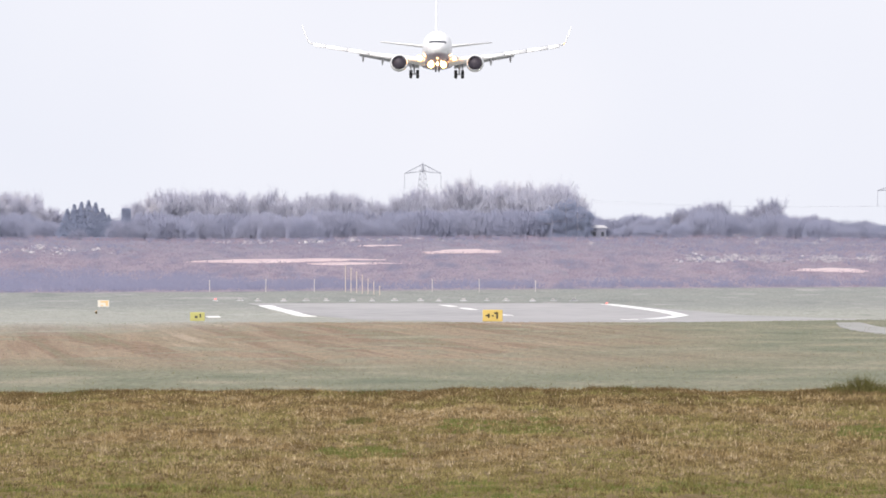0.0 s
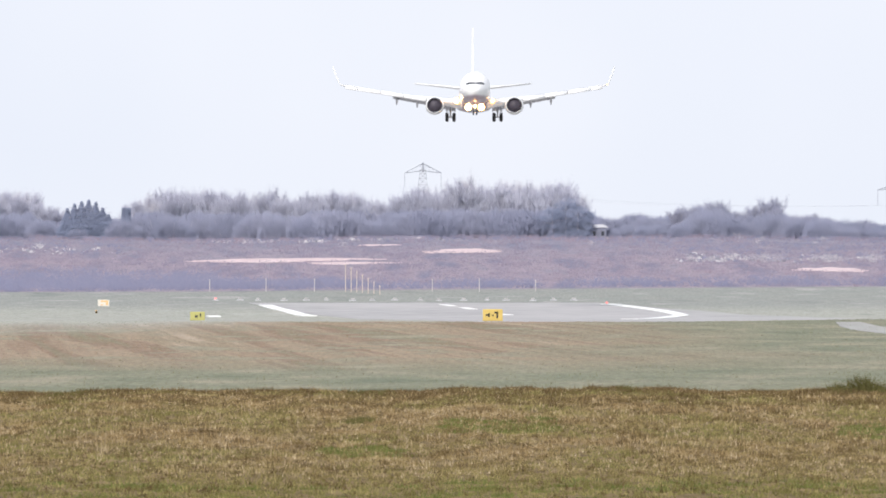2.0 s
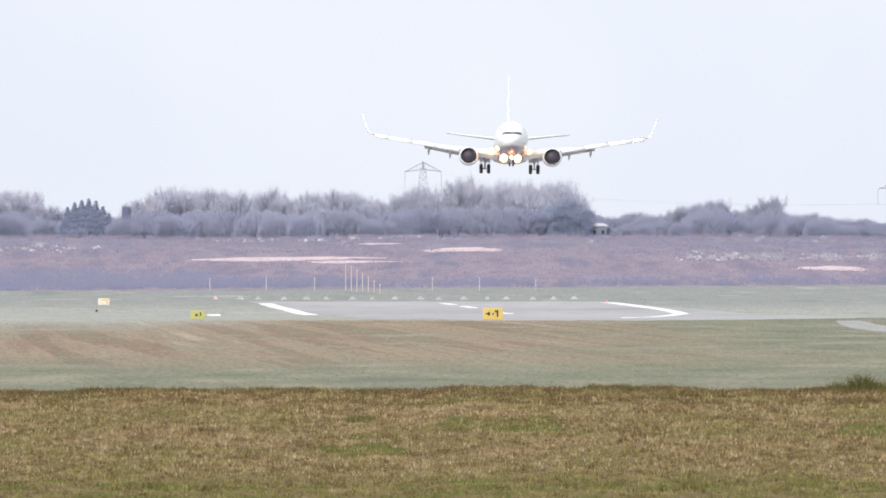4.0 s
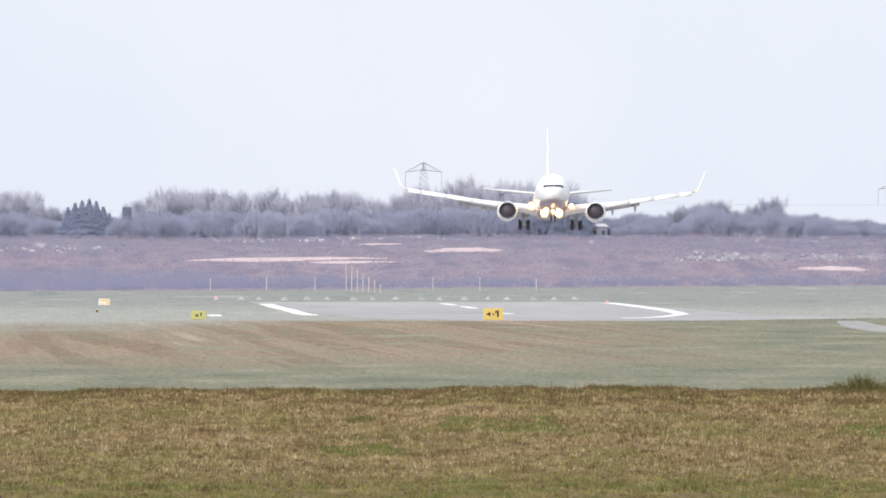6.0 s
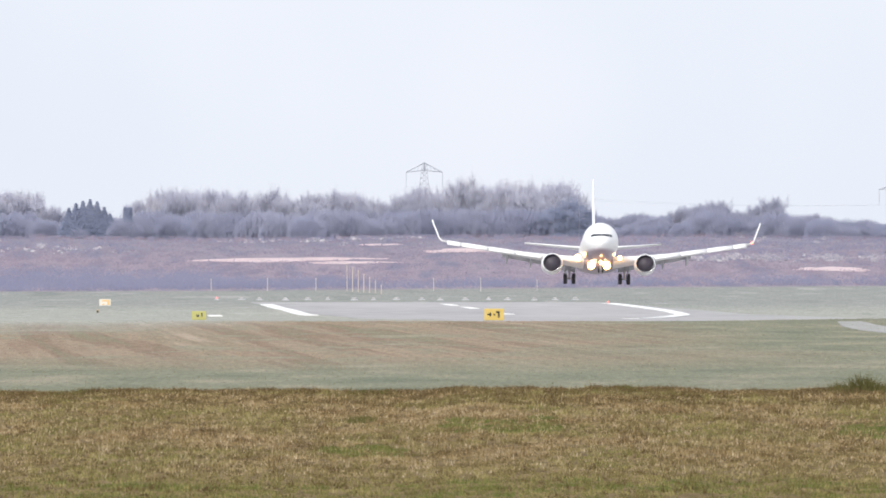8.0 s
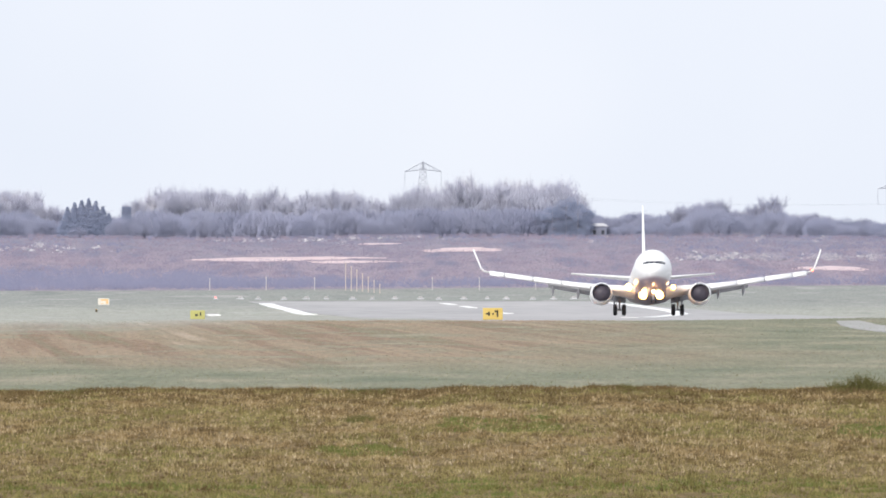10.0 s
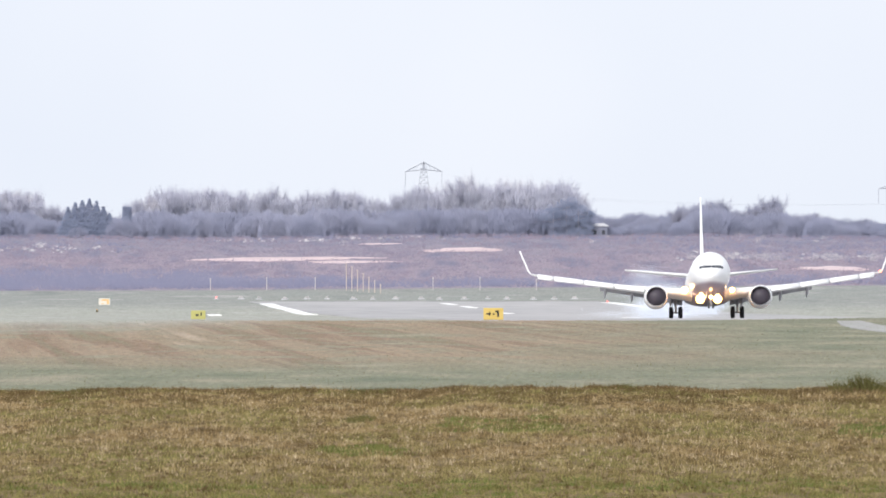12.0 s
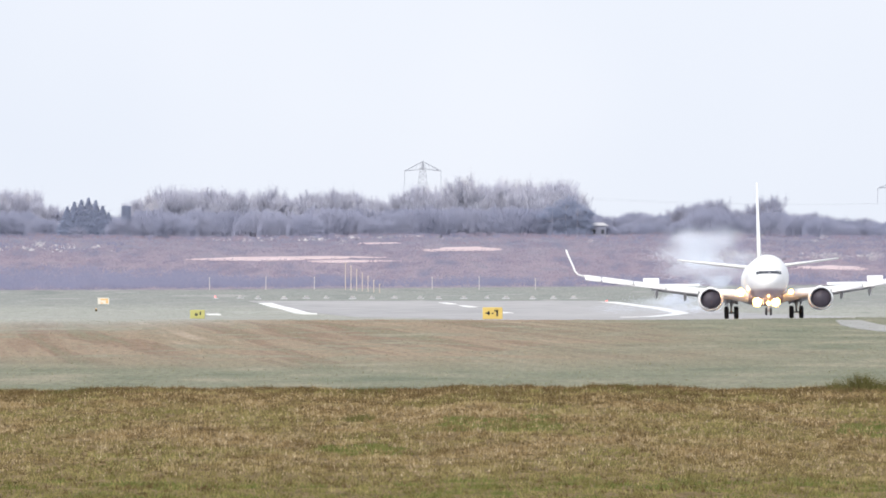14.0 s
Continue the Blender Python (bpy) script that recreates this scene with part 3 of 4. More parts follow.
            nx, nz = -d.z, d.x
            rr.append([(s * (x + nx * t), le + u * c, z + nz * t) for u, t in ((0, 0), (0.1, 0.06), (0.4, 0.08), (1, 0.005), (0.4, -0.08), (0.1, -0.06))])
        loft(bm, rr)
        smooth(part("winglet", bm, M["hull"], wing, "tall white blended winglet"))
        # flaps let down behind the wing
        for a, b, c0, c1 in ((2.2, 4.3, 1.7, 1.4), (5.4, 9.9, 1.15, 0.8)):
            bm = bmesh.new()
            rr = []
            for x, c in ((a, c0), (b, c1)):
                u = (x - 1.5) / 14.9
                te, z = 0.75 + 2.0 * u, 1.92 + 1.80 * u
                cs, sn = math.cos(radians(24)), math.sin(radians(24))
                rr.append([(s * x, te - 0.5 + (q * c) * cs + w * sn, z - (q * c) * sn + w * cs) for q, w in ((0, 0), (0.12, 0.11), (0.45, 0.12), (1, 0.02), (1, 0), (0.45, -0.06), (0.1, -0.08))])
            loft(bm, rr)
            smooth(part("flap", bm, M["flap"], wing, "lowered grey trailing edge flap"))
        for x in (3.3, 6.9, 9.4):
            u = (x - 1.5) / 14.9
            bm = bmesh.new()
            loft(bm, [[(s * x + 0.16 * w * math.cos(k * math.pi / 5), y, z + 0.30 * w * math.sin(k * math.pi / 5)) for k in range(10)]
                      for y, z, w in ((-1.8 + 2 * u, 1.78 + 1.6 * u, 0.15), (-0.6 + 2 * u, 1.60 + 1.6 * u, 0.9), (0.8 + 2 * u, 1.42 + 1.65 * u, 0.9), (2.0 + 1.6 * u, 1.16 + 1.7 * u, 0.5), (2.5 + 1.5 * u, 1.02 + 1.7 * u, 0.1))])
            smooth(part("flap_track_fairing", bm, M["flap"], wing))
        # spoiler panels on the upper side, hinged at the front edge
        for a, b, opening in ((5.6, 9.1, 14), (9.15, 10.6, 34)):
            u = ((a + b) / 2 - 1.5) / 14.9
            sp = tagged(part("spoiler", panel_mesh(b - a - 0.05, 0.85, 0.05), M["hull"], wing))
            sp.location = (s * (a + b) / 2, -0.35 + 2.2 * u, 2.62 + 1.5 * u - 0.30)
            spoilers.append((sp, opening))
        # engine
        eng = new("engine")
        eng.parent = top
        eng.location = (s * 4.83, 0, 1.62)

        def ring(y, r, flat, n=28):
            return [(r * 1.03 * math.cos(2 * math.pi * i / n), y, r * math.sin(2 * math.pi * i / n) * (flat if math.sin(2 * math.pi * i / n) < 0 else 1)) for i in range(n)]
        bm = bmesh.new()
        loft(bm, [ring(-7.55, 0.95, 0.95), ring(-7.2, 1.04, 0.94), ring(-6.4, 1.09, 0.94), ring(-5, 1.08, 0.97), ring(-3.8, 0.92, 1), ring(-3.7, 0.8, 1), ring(-4.5, 0.80, 1), ring(-6.6, 0.87, 0.97), ring(-7.35, 0.87, 0.95)], close=True)
        smooth(part("nacelle", bm, M["hull"], eng, "white engine cowling flattened below"))
        bm = bmesh.new()
        loft(bm, [ring(-7.56, 0.955, 0.95), ring(-7.66, 0.91, 0.95), ring(-7.68, 0.895, 0.95), ring(-7.62, 0.875, 0.95), ring(-7.38, 0.872, 0.95), ring(-7.5, 0.90, 0.95)], close=True)
        smooth(part("intake_lip", bm, M["metal"], eng, "polished metal intake lip"))
        bm = bmesh.new()
        loft(bm, [ring(-7.36, 0.865, 0.95), ring(-6.6, 0.865, 0.97), ring(-6.5, 0.76, 1), ring(-6.5, 0.05, 1)], caps=True)
        smooth(part("intake_duct", bm, M["duct"], eng, "dark intake duct"))
        for k in range(18):
            a = 2 * math.pi * k / 18
            bm = bmesh.new()
            q = Matrix.Rotation(a, 4, "Y")
            vs = [bm.verts.new(q @ Vector(v)) for v in ((-0.05, -6.75, 0.2), (0.05, -6.62, 0.2), (0.12, -6.60, 0.84), (-0.12, -6.80, 0.84))]
            bm.faces.new(vs)
            bmesh.ops.solidify(bm, geom=bm.faces[:], thickness=0.02)
            part("fan_blade", bm, M["fan"], eng)
        bm = bmesh.new()
        loft(bm, [ring(-7.15, 0.02, 1, 16), ring(-7.0, 0.12, 1, 16), ring(-6.8, 0.2, 1, 16), ring(-6.6, 0.24, 1, 16)])
        smooth(part("spinner", bm, M["duct"], eng))
        bm = bmesh.new()
        loft(bm, [[(w, y, z0), (w, y, z1), (-w, y, z1), (-w, y, z0)] for y, w, z0, z1 in ((-6.6, 0.05, 1.0, 1.08), (-5.2, 0.16, 0.95, 1.15), (-3.4, 0.18, 0.5, 0.75), (-1.4, 0.08, 0.35, 0.5))])
        part("pylon", bm, M["hull"], eng)
        # tailplane
        bm = bmesh.new()
        loft(bm, wing_rings([(s * 0.5, 12.6, 4.75, 4.4, 0.09, 0), (s * 3.8, 14.9, 5.18, 2.9, 0.09, 0), (s * 7.17, 17.2, 5.62, 1.5, 0.09, 0)]))
        smooth(part("tailplane", bm, M["wing"], top, "pale grey tailplane"))
        # main gear: oleo, brace, two wheels and a door
        gear = new("main_gear")
        gear.parent = top
        gear.location = (s * 2.86, 0, 0)
        bm = bmesh.new()
        rod(bm, (0, 0, 0.56), (0, 0, 1.3), 0.09, 0.09, 10)
        rod(bm, (0, 0, 1.2), (0, 0, 2.1), 0.14, 0.15, 10)
        part("leg", bm, M["strut"], gear)
        bm = bmesh.new()
        rod(bm, (0, 0, 1.3), (-s * 1.0, 0.1, 2.0), 0.07, 0.07, 8)
        part("side_brace", bm, M["strut"], gear)
        bm = bmesh.new()
        rod(bm, (-0.48, 0, 0.56), (0.48, 0, 0.56), 0.08, 0.08, 8)
        part("axle", bm, M["strut"], gear)
        bm = bmesh.new()
        box(bm, s * 0.32, 0, 0.85, 0.05, 0.9, 1.0, 0.02)
        part("gear_door", bm, M["flap"], gear)
        for wx in (-0.43, 0.43):
            make_wheel(top, s * 2.86 + wx, 0, 0.56, 0.56, 0.40)
    # fin
    bm = bmesh.new()
    fin = wing_rings([(5.0, 11.2, 0, 6.6, 0.07, 0), (6.6, 13.3, 0, 4.9, 0.07, 0), (12.45, 17.9, 0, 2.0, 0.07, 0)])
    loft(bm, [[(z, y, x) for x, y, z in r] for r in fin])
    smooth(part("tail_fin", bm, M["hull"], top, "tall white tail fin"))
    bm = bmesh.new()
    loft(bm, [[(w, y, 5.0), (0, y, z), (-w, y, 5.0)] for y, w, z in ((7.0, 0.05, 5.36), (10.0, 0.14, 5.75), (13.2, 0.18, 6.6), (14.5, 0.1, 6.4))])
    part("fin_fillet", bm, M["hull"], top)
    # nose gear
    gear = new("nose_gear")
    gear.parent = top
    gear.location = (0, -15.6, 0)
    bm = bmesh.new()
    rod(bm, (0, 0, 0.34), (0, 0.1, 1.6), 0.08, 0.11, 10)
    part("leg", bm, M["strut"], gear)
    bm = bmesh.new()
    rod(bm, (-0.2, 0, 0.34), (0.2, 0, 0.34), 0.05, 0.05, 8)
    part("axle", bm, M["strut"], gear)
    for wx in (-0.2, 0.2):
        make_wheel(top, wx, -15.6, 0.34, 0.34, 0.2)
    for s in (-1, 1):
        bm = bmesh.new()
        box(bm, s * 0.42, 0.3, 0.95, 0.04, 1.5, 0.55, 0.02)
        part("gear_door", bm, M["hull"], gear)
    # lamps: nose gear, wing roots, wing tips
    lit = "lit warm white lamp inside an added orange glare"
    for name, x, y, z, r, m, label in (("taxi_lamp", 0, -15.85, 1.05, 0.18, "lamp", lit),
                                       ("landing_lamp", -2.2, -7.3, 2.2, 0.36, "lamp", lit), ("landing_lamp", 2.2, -7.3, 2.2, 0.24, "lamp", lit),
                                       ("landing_lamp", -0.8, -8.7, 1.30, 0.42, "lamp", lit), ("landing_lamp", 0.8, -8.7, 1.30, 0.42, "lamp", lit)):
        # an oversized glowing shell gives each lamp its orange glare, the bulb sits inside
        bm = bmesh.new()
        bmesh.ops.create_uvsphere(bm, u_segments=14, v_segments=8, radius=r, matrix=Matrix.Translation((x, y, z)) @ Matrix.Diagonal((1, 0.6, 1, 1)))
        halo = smooth(part(name, bm, M["halo"], top, label))
        bm = bmesh.new()
        bmesh.ops.create_uvsphere(bm, u_segments=12, v_segments=8, radius=r * 0.68, matrix=Matrix.Translation((x, y - r * 0.35, z)) @ Matrix.Diagonal((1, 0.6, 1, 1)))
        smooth(part("bulb", bm, M[m], halo, "glaring white lamp glass"))
    tagged(top, "white twin-engine jet airliner landing with wheels and flaps down", "airplane")
    return top, spoilers, wings


def panel_mesh(w, d, t):
    bm = bmesh.new()
    box(bm, 0, d / 2, 0, w, d, t, 0.01)
    return bm


def interp_lin(y, secs, k):
    for a, b in zip(secs, secs[1:]):
        if y <= b[0]:
            u = (y - a[0]) / (b[0] - a[0])
            return a[k] + (b[k] - a[k]) * u
    return secs[-1][k]


def make_wheel(parent, x, y, z, r, w):
    """A tyre with its rim inside."""
    n = 24

    def ring(px, pr):
        return [(px, pr * math.cos(2 * math.pi * i / n), pr * math.sin(2 * math.pi * i / n)) for i in range(n)]
    bm = bmesh.new()
    loft(bm, [ring(-w * 0.38, r * 0.55), ring(-w * 0.5, r * 0.75), ring(-w * 0.42, r * 0.93), ring(-w * 0.2, r), ring(w * 0.2, r), ring(w * 0.42, r * 0.93), ring(w * 0.5, r * 0.75), ring(w * 0.38, r * 0.55)], close=True)
    wheel = smooth(part("wheel", bm, M["tyre"], parent, "black rubber tyre"))
    wheel.location = (x, y, z)
    bm = bmesh.new()
    loft(bm, [ring(-w * 0.3, r * 0.56), ring(-w * 0.34, r * 0.3), ring(-w * 0.42, r * 0.12), ring(w * 0.42, r * 0.12), ring(w * 0.34, r * 0.3), ring(w * 0.3, r * 0.56)])
    part("rim", bm, M["strut"], wheel, "grey metal rim")


# ---- trees ----
def slivers(rng, pts, length, width, up=0.6, spread=1.0):
    """Thin single twigs at the points, as separate three-sided blades (numpy)."""
    n = len(pts)
    d = rng.normal(size=(n, 3)) * spread
    d[:, 2] = np.abs(d[:, 2]) + up
    d /= np.linalg.norm(d, axis=1)[:, None]
    side = np.cross(d, rng.normal(size=(n, 3)))
    side /= np.linalg.norm(side, axis=1)[:, None] + 1e-6
    ln = np.asarray(length) * rng.uniform(0.5, 1.3, n)[:, None]
    wd = width * rng.uniform(0.6, 1.4, n)[:, None]
    flip = np.sign(np.cross(2 * side, d)[:, 1:2]) > 0
    side = np.where(flip, -side, side)
    v = np.empty((n, 3, 3))
    v[:, 0], v[:, 1], v[:, 2] = pts - side * wd / 2, pts + side * wd / 2, pts + d * ln
    return v.reshape(-1, 3)


def sliver_mesh(name, verts, material, parent=None, label=""):
    data = bpy.data.meshes.new(name)
    n = len(verts) // 3
    data.vertices.add(len(verts))
    data.vertices.foreach_set("co", np.asarray(verts, dtype=np.float32).ravel())
    data.loops.add(n * 3)
    data.loops.foreach_set("vertex_index", np.arange(n * 3, dtype=np.int32))
    data.polygons.add(n)
    data.polygons.foreach_set("loop_start", np.arange(0, n * 3, 3, dtype=np.int32))
    data.update(calc_edges=True)
    # normals leant towards the light, as a mass of fine stems shades
    data.polygons.foreach_set("use_smooth", np.ones(n, dtype=bool))
    tri = np.asarray(verts).reshape(-1, 3, 3)
    nm = np.cross(tri[:, 1] - tri[:, 0], tri[:, 2] - tri[:, 0])
    nm /= np.linalg.norm(nm, axis=1)[:, None] + 1e-9
    nm = nm * 0.55 + np.array([0.0, -0.5, 0.62])
    nm /= np.linalg.norm(nm, axis=1)[:, None]
    data.normals_split_custom_set_from_vertices(np.repeat(nm, 3, axis=0))
    data.materials.append(material)
    ob = new(name, data)
    if parent is not None:
        ob.parent = parent
    return tagged(ob, label)


def bare_tree(seed, h, slim, pale, name, label, twigs=1800):
    """A leafless tree: tapered trunk, limbs, branches, and a haze of twigs."""
    rnd = random.Random(seed)
    rng = np.random.default_rng(seed)
    top = new(name)
    bm = bmesh.new()
    tips = []

    def grow(p, d, length, r, depth):
        q = p + d * length
        rod(bm, p, q, r, r * 0.6, 5 if depth > 2 else 3)
        if depth <= 2:
            for k in range(5):
                tips.append(p + (q - p) * rnd.uniform(0.1, 1.05))
        if depth == 0:
            return
        for k in range(4 if depth > 2 else 3):
            a = rnd.uniform(0, 2 * math.pi)
            tilt = rnd.uniform(0.25, 0.7) * slim
            side = Vector((math.cos(a), math.sin(a), 0))
            nd = (d * math.cos(tilt) + side * math.sin(tilt) + Vector((0, 0, 0.25))).normalized()
            s = p + (q - p) * rnd.uniform(0.15, 1.0)
            grow(s, nd, length * rnd.uniform(0.6, 0.9), max(0.022, r * 0.62), depth - 1)
        nd = (d + Vector((rnd.uniform(-0.12, 0.12), rnd.uniform(-0.12, 0.12), 0.1))).normalized()
        grow(q, nd, length * rnd.uniform(0.65, 0.85), max(0.022, r * 0.66), depth - 1)
    for stem in range(2 if pale == "twig_pale" else 3):
        a = rnd.uniform(0, 2 * math.pi)
        grow(Vector((math.cos(a) * h * 0.05, math.sin(a) * h * 0.05, -0.2)), Vector((math.cos(a) * 0.14, math.sin(a) * 0.14, 1)).normalized(), h * rnd.uniform(0.24, 0.33), h * 0.014, 4)
    zmax = max(v.co.z for v in bm.verts)
    k = h / zmax * 0.97
    bmesh.ops.scale(bm, vec=(k, k, k), verts=bm.verts[:])
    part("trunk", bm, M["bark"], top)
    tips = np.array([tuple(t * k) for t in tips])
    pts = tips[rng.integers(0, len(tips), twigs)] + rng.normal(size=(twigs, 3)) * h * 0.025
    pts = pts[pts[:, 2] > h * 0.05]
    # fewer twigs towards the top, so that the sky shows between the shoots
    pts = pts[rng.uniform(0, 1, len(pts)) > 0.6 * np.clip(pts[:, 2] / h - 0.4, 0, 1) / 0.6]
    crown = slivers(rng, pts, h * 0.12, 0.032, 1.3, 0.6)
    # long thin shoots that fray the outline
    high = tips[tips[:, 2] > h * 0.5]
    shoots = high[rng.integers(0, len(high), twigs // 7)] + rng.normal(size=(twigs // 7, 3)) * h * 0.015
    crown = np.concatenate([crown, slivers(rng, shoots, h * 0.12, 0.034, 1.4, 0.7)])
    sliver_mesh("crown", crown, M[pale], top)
    return tagged(top, label, "tree", "bare trees along the heath")


def shrub(seed, h, w, label, material="twig", count=1500):
    """A low wide thicket: many stems from the ground and dense twigs."""
    rnd = random.Random(seed)
    rng = np.random.default_rng(seed)
    top = new("thicket")
    for k in range(5):
        bm = bmesh.new()
        a = rnd.uniform(0, 2 * math.pi)
        b = Vector((math.cos(a) * rnd.uniform(0, w * 0.3), math.sin(a) * rnd.uniform(0, w * 0.3), -0.2))
        rod(bm, b, b + Vector((math.cos(a) * w * 0.2, math.sin(a) * w * 0.2, h * rnd.uniform(0.5, 0.95))), 0.05, 0.015, 4)
        part("stem", bm, M["bark"], top)
    # upright stems, taller in the middle, with an uneven top
    x, y = rng.uniform(-1, 1, count), rng.uniform(-1, 1, count)
    crest = (1 - 0.55 * np.abs(x) ** 2.5) * (0.82 + 0.07 * np.sin(x * 9 + seed) + 0.12 * np.sin(x * 31 + seed * 2) * rng.uniform(0.3, 1, count)) * (1 - 0.2 * y * y)
    z = rng.uniform(0, 1, count) ** 0.85 * crest * h
    pts = np.stack([x * w / 2, y * w / 2, z], 1)
    sliver_mesh("crown", slivers(rng, pts, 0.75, 0.05, 1.5, 0.55), M[material], top)
    return tagged(top, label, "shrub", "thickets along the heath")


def evergreen(seed, h, w, kind, label):
    rng = np.random.default_rng(seed)
    top = new("evergreen_tree")
    bm = bmesh.new()
    rod(bm, (0, 0, -0.2), (0, 0, h * 0.95), h * 0.03, h * 0.008, 6)
    for k in range(16):
        a, z = k * 2.4, h * (0.25 + 0.045 * k)
        rod(bm, (0, 0, z), (math.cos(a) * w * 0.35, math.sin(a) * w * 0.35, z + 0.2), 0.05, 0.02, 4)
    part("trunk", bm, M["bark"], top)
    n = 5200
    f = rng.uniform(0.04, 1.0, n)
    if kind == "column":
        r = w / 2 * np.where(f < 0.35, 1.25 - 0.7 * f, 1.0)
    elif kind == "pine":
        r = w / 2 * (1.1 - 0.8 * np.abs(f - 0.45)) * (0.9 + 0.12 * np.sin(f * 21 + seed))
    else:
        r = w / 2 * (1.02 - f) * (0.95 + 0.1 * np.sin(f * 40))
    a = rng.uniform(0, 2 * math.pi, n)
    q = np.maximum(r, 0.05) * rng.uniform(0.05, 1.0, n) ** 0.6
    pts = np.stack([np.cos(a) * q, np.sin(a) * q, f * h * (0.97 if kind == "cone" else 0.92)], 1)
    if kind == "pine":
        # loose level tufts on the boughs, with gaps between
        tufts = pts[rng.integers(0, n, 34)]
        pts = tufts[rng.integers(0, 34, n)] + rng.normal(size=(n, 3)) * np.array([w * 0.13, w * 0.13, h * 0.045])
        pts[:, 2] = np.maximum(pts[:, 2], 0.05)
    size = (0.22, 0.08) if kind == "pine" else (0.32, 0.13)
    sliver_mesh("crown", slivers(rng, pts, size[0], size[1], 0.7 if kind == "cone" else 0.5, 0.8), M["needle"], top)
    return tagged(top, label, "tree", "evergreens along the heath")


# height of the bare canopy along the wood, by metres across
CANOPY = [(-76, 7.4), (-71, 7.4), (-67, 5.0), (-62, 4.1), (-56, 3.4), (-52, 6.3), (-46, 8.4), (-42, 8.3), (-38, 6.9), (-33, 7.7), (-29, 7.6), (-25, 6.5),
          (-20, 7.7), (-14, 7.4), (-10, 5.9), (-5, 8.2), (0, 9.7), (3.5, 10.5), (7, 9.5), (10, 10.3), (14, 9.9), (18, 10.0), (20.5, 9.0), (22.5, 7.0), (24, 4.6),
          (26, 2.5), (30, 3.4), (34, 3.4), (38, 4.1), (42, 6.5), (45, 7.9), (48, 6.3), (51, 4.6), (54, 6.7), (57, 7.0), (60, 5.6), (66, 5.3),
          (70, 2.9), (76, 2.4)]


def make_trees():
    rnd = random.Random(5)
    tall = [bare_tree(20 + i, 9.0, 0.62, "twig_pale", "poplar_tree", "tall bare winter tree in the wood, its twigs paled with haze", 2300) for i in range(6)]
    wide = [bare_tree(40 + i, 7.0, 0.8, "twig", "bare_tree", "bare winter tree in the wood, its colour turned lilac with haze", 2400) for i in range(8)]
    low = [shrub(60 + i, 3.6, 5.5, "leafless thicket at the edge of the wood, coloured grey-blue with haze", "thicket", 5000) for i in range(6)]
    dark = [bare_tree(80 + i, 6.5, 0.95, "thicket", "bushy_tree", "dense leafless tree beside the wood, coloured grey-blue with haze", 3600) for i in range(5)]
    used = set()

    def put(src, x, y, s):
        m = Matrix.LocRotScale((x, y, height(x, y) - 0.1), Euler((0, 0, rnd.uniform(-0.7, 0.7))), (s, s, s))
        if src not in used:
            used.add(src)
            src.matrix_basis = m
            return src
        return copy_thing(src, m)
    x, k = -80.0, 0
    while x < 80:
        h = interp(x, CANOPY)
        y = 3630 + rnd.choice((0, 1, 2)) * 40 + rnd.uniform(-12, 12)
        f = y / 3700
        hh = h * rnd.uniform(0.86, 1.04)
        bushy = x > 30 or -66 < x < -55
        if h > 4.2:
            low_share = 0.90 if h > 8.8 else 1.02
            put(rnd.choice(dark if bushy else wide), x * f, y, hh * (1.03 if bushy else low_share) / (6.5 if bushy else 7.0))
            if k % 2 == 0 and not bushy:
                put(rnd.choice(tall), x * f + rnd.uniform(-0.5, 0.5), y + 25, h * rnd.uniform(0.98, 1.16) / 9.0)
        else:
            put(rnd.choice(low), x * f, y, hh / 3.6)
        x += 0.9 if h > 4.2 else 1.6
        k += 1
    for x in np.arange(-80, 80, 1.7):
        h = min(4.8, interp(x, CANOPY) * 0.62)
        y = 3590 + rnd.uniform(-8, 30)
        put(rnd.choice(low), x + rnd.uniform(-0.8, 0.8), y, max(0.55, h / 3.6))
    # evergreens
    for x, h, w, kind in ((-63.9, 5.1, 5.0, "cone"), (-62.7, 5.9, 5.4, "cone"), (-61.5, 6.3, 5.6, "cone"), (-60.3, 6.6, 5.6, "cone"), (-59.1, 6.2, 5.4, "cone"), (-57.9, 5.3, 5.0, "cone"), (-56.9, 4.2, 4.4, "cone"), (-53.9, 5.7, 1.5, "column"),
                          (18.6, 6.2, 4.6, "pine"), (20.9, 7.2, 4.6, "pine"), (22.9, 6.8, 3.6, "pine"), (24.4, 4.8, 2.6, "pine")):
        t = evergreen(int(90 + x), h, w, kind, {"cone": "dark pointed evergreen tree among bare trees", "column": "narrow clipped dark evergreen tree", "pine": "dark spreading pine at the edge of the wood"}[kind])
        y = 3583
        t.location = (x * y / 3700, y, height(x * y / 3700, y) - 0.1)
    # a low white-roofed house behind the trees
    make_house(25.6, 3586)


def make_house(x, y):
    top = new("house")
    top.location = (x, y, height(x, y))
    bm = bmesh.new()
    box(bm, 0, 0, -0.3, 2.6, 4, 2.2)
    part("wall", bm, M["slate"], top)
    bm = bmesh.new()
    loft(bm, [[(-1.7, yy, 1.85), (1.7, yy, 1.85), (0.8, yy, 2.35), (-0.8, yy, 2.35)] for yy in (-2.2, 2.2)])
    part("roof", bm, M["roof"], top)
    for wx in (-0.7, 0.7):
        bm = bmesh.new()
        box(bm, wx, -2.02, 0.5, 0.5, 0.06, 0.7)
        part("window", bm, M["glass"], top)
    tagged(top, "low slate-grey shed with a pale roof beside trees", "house")


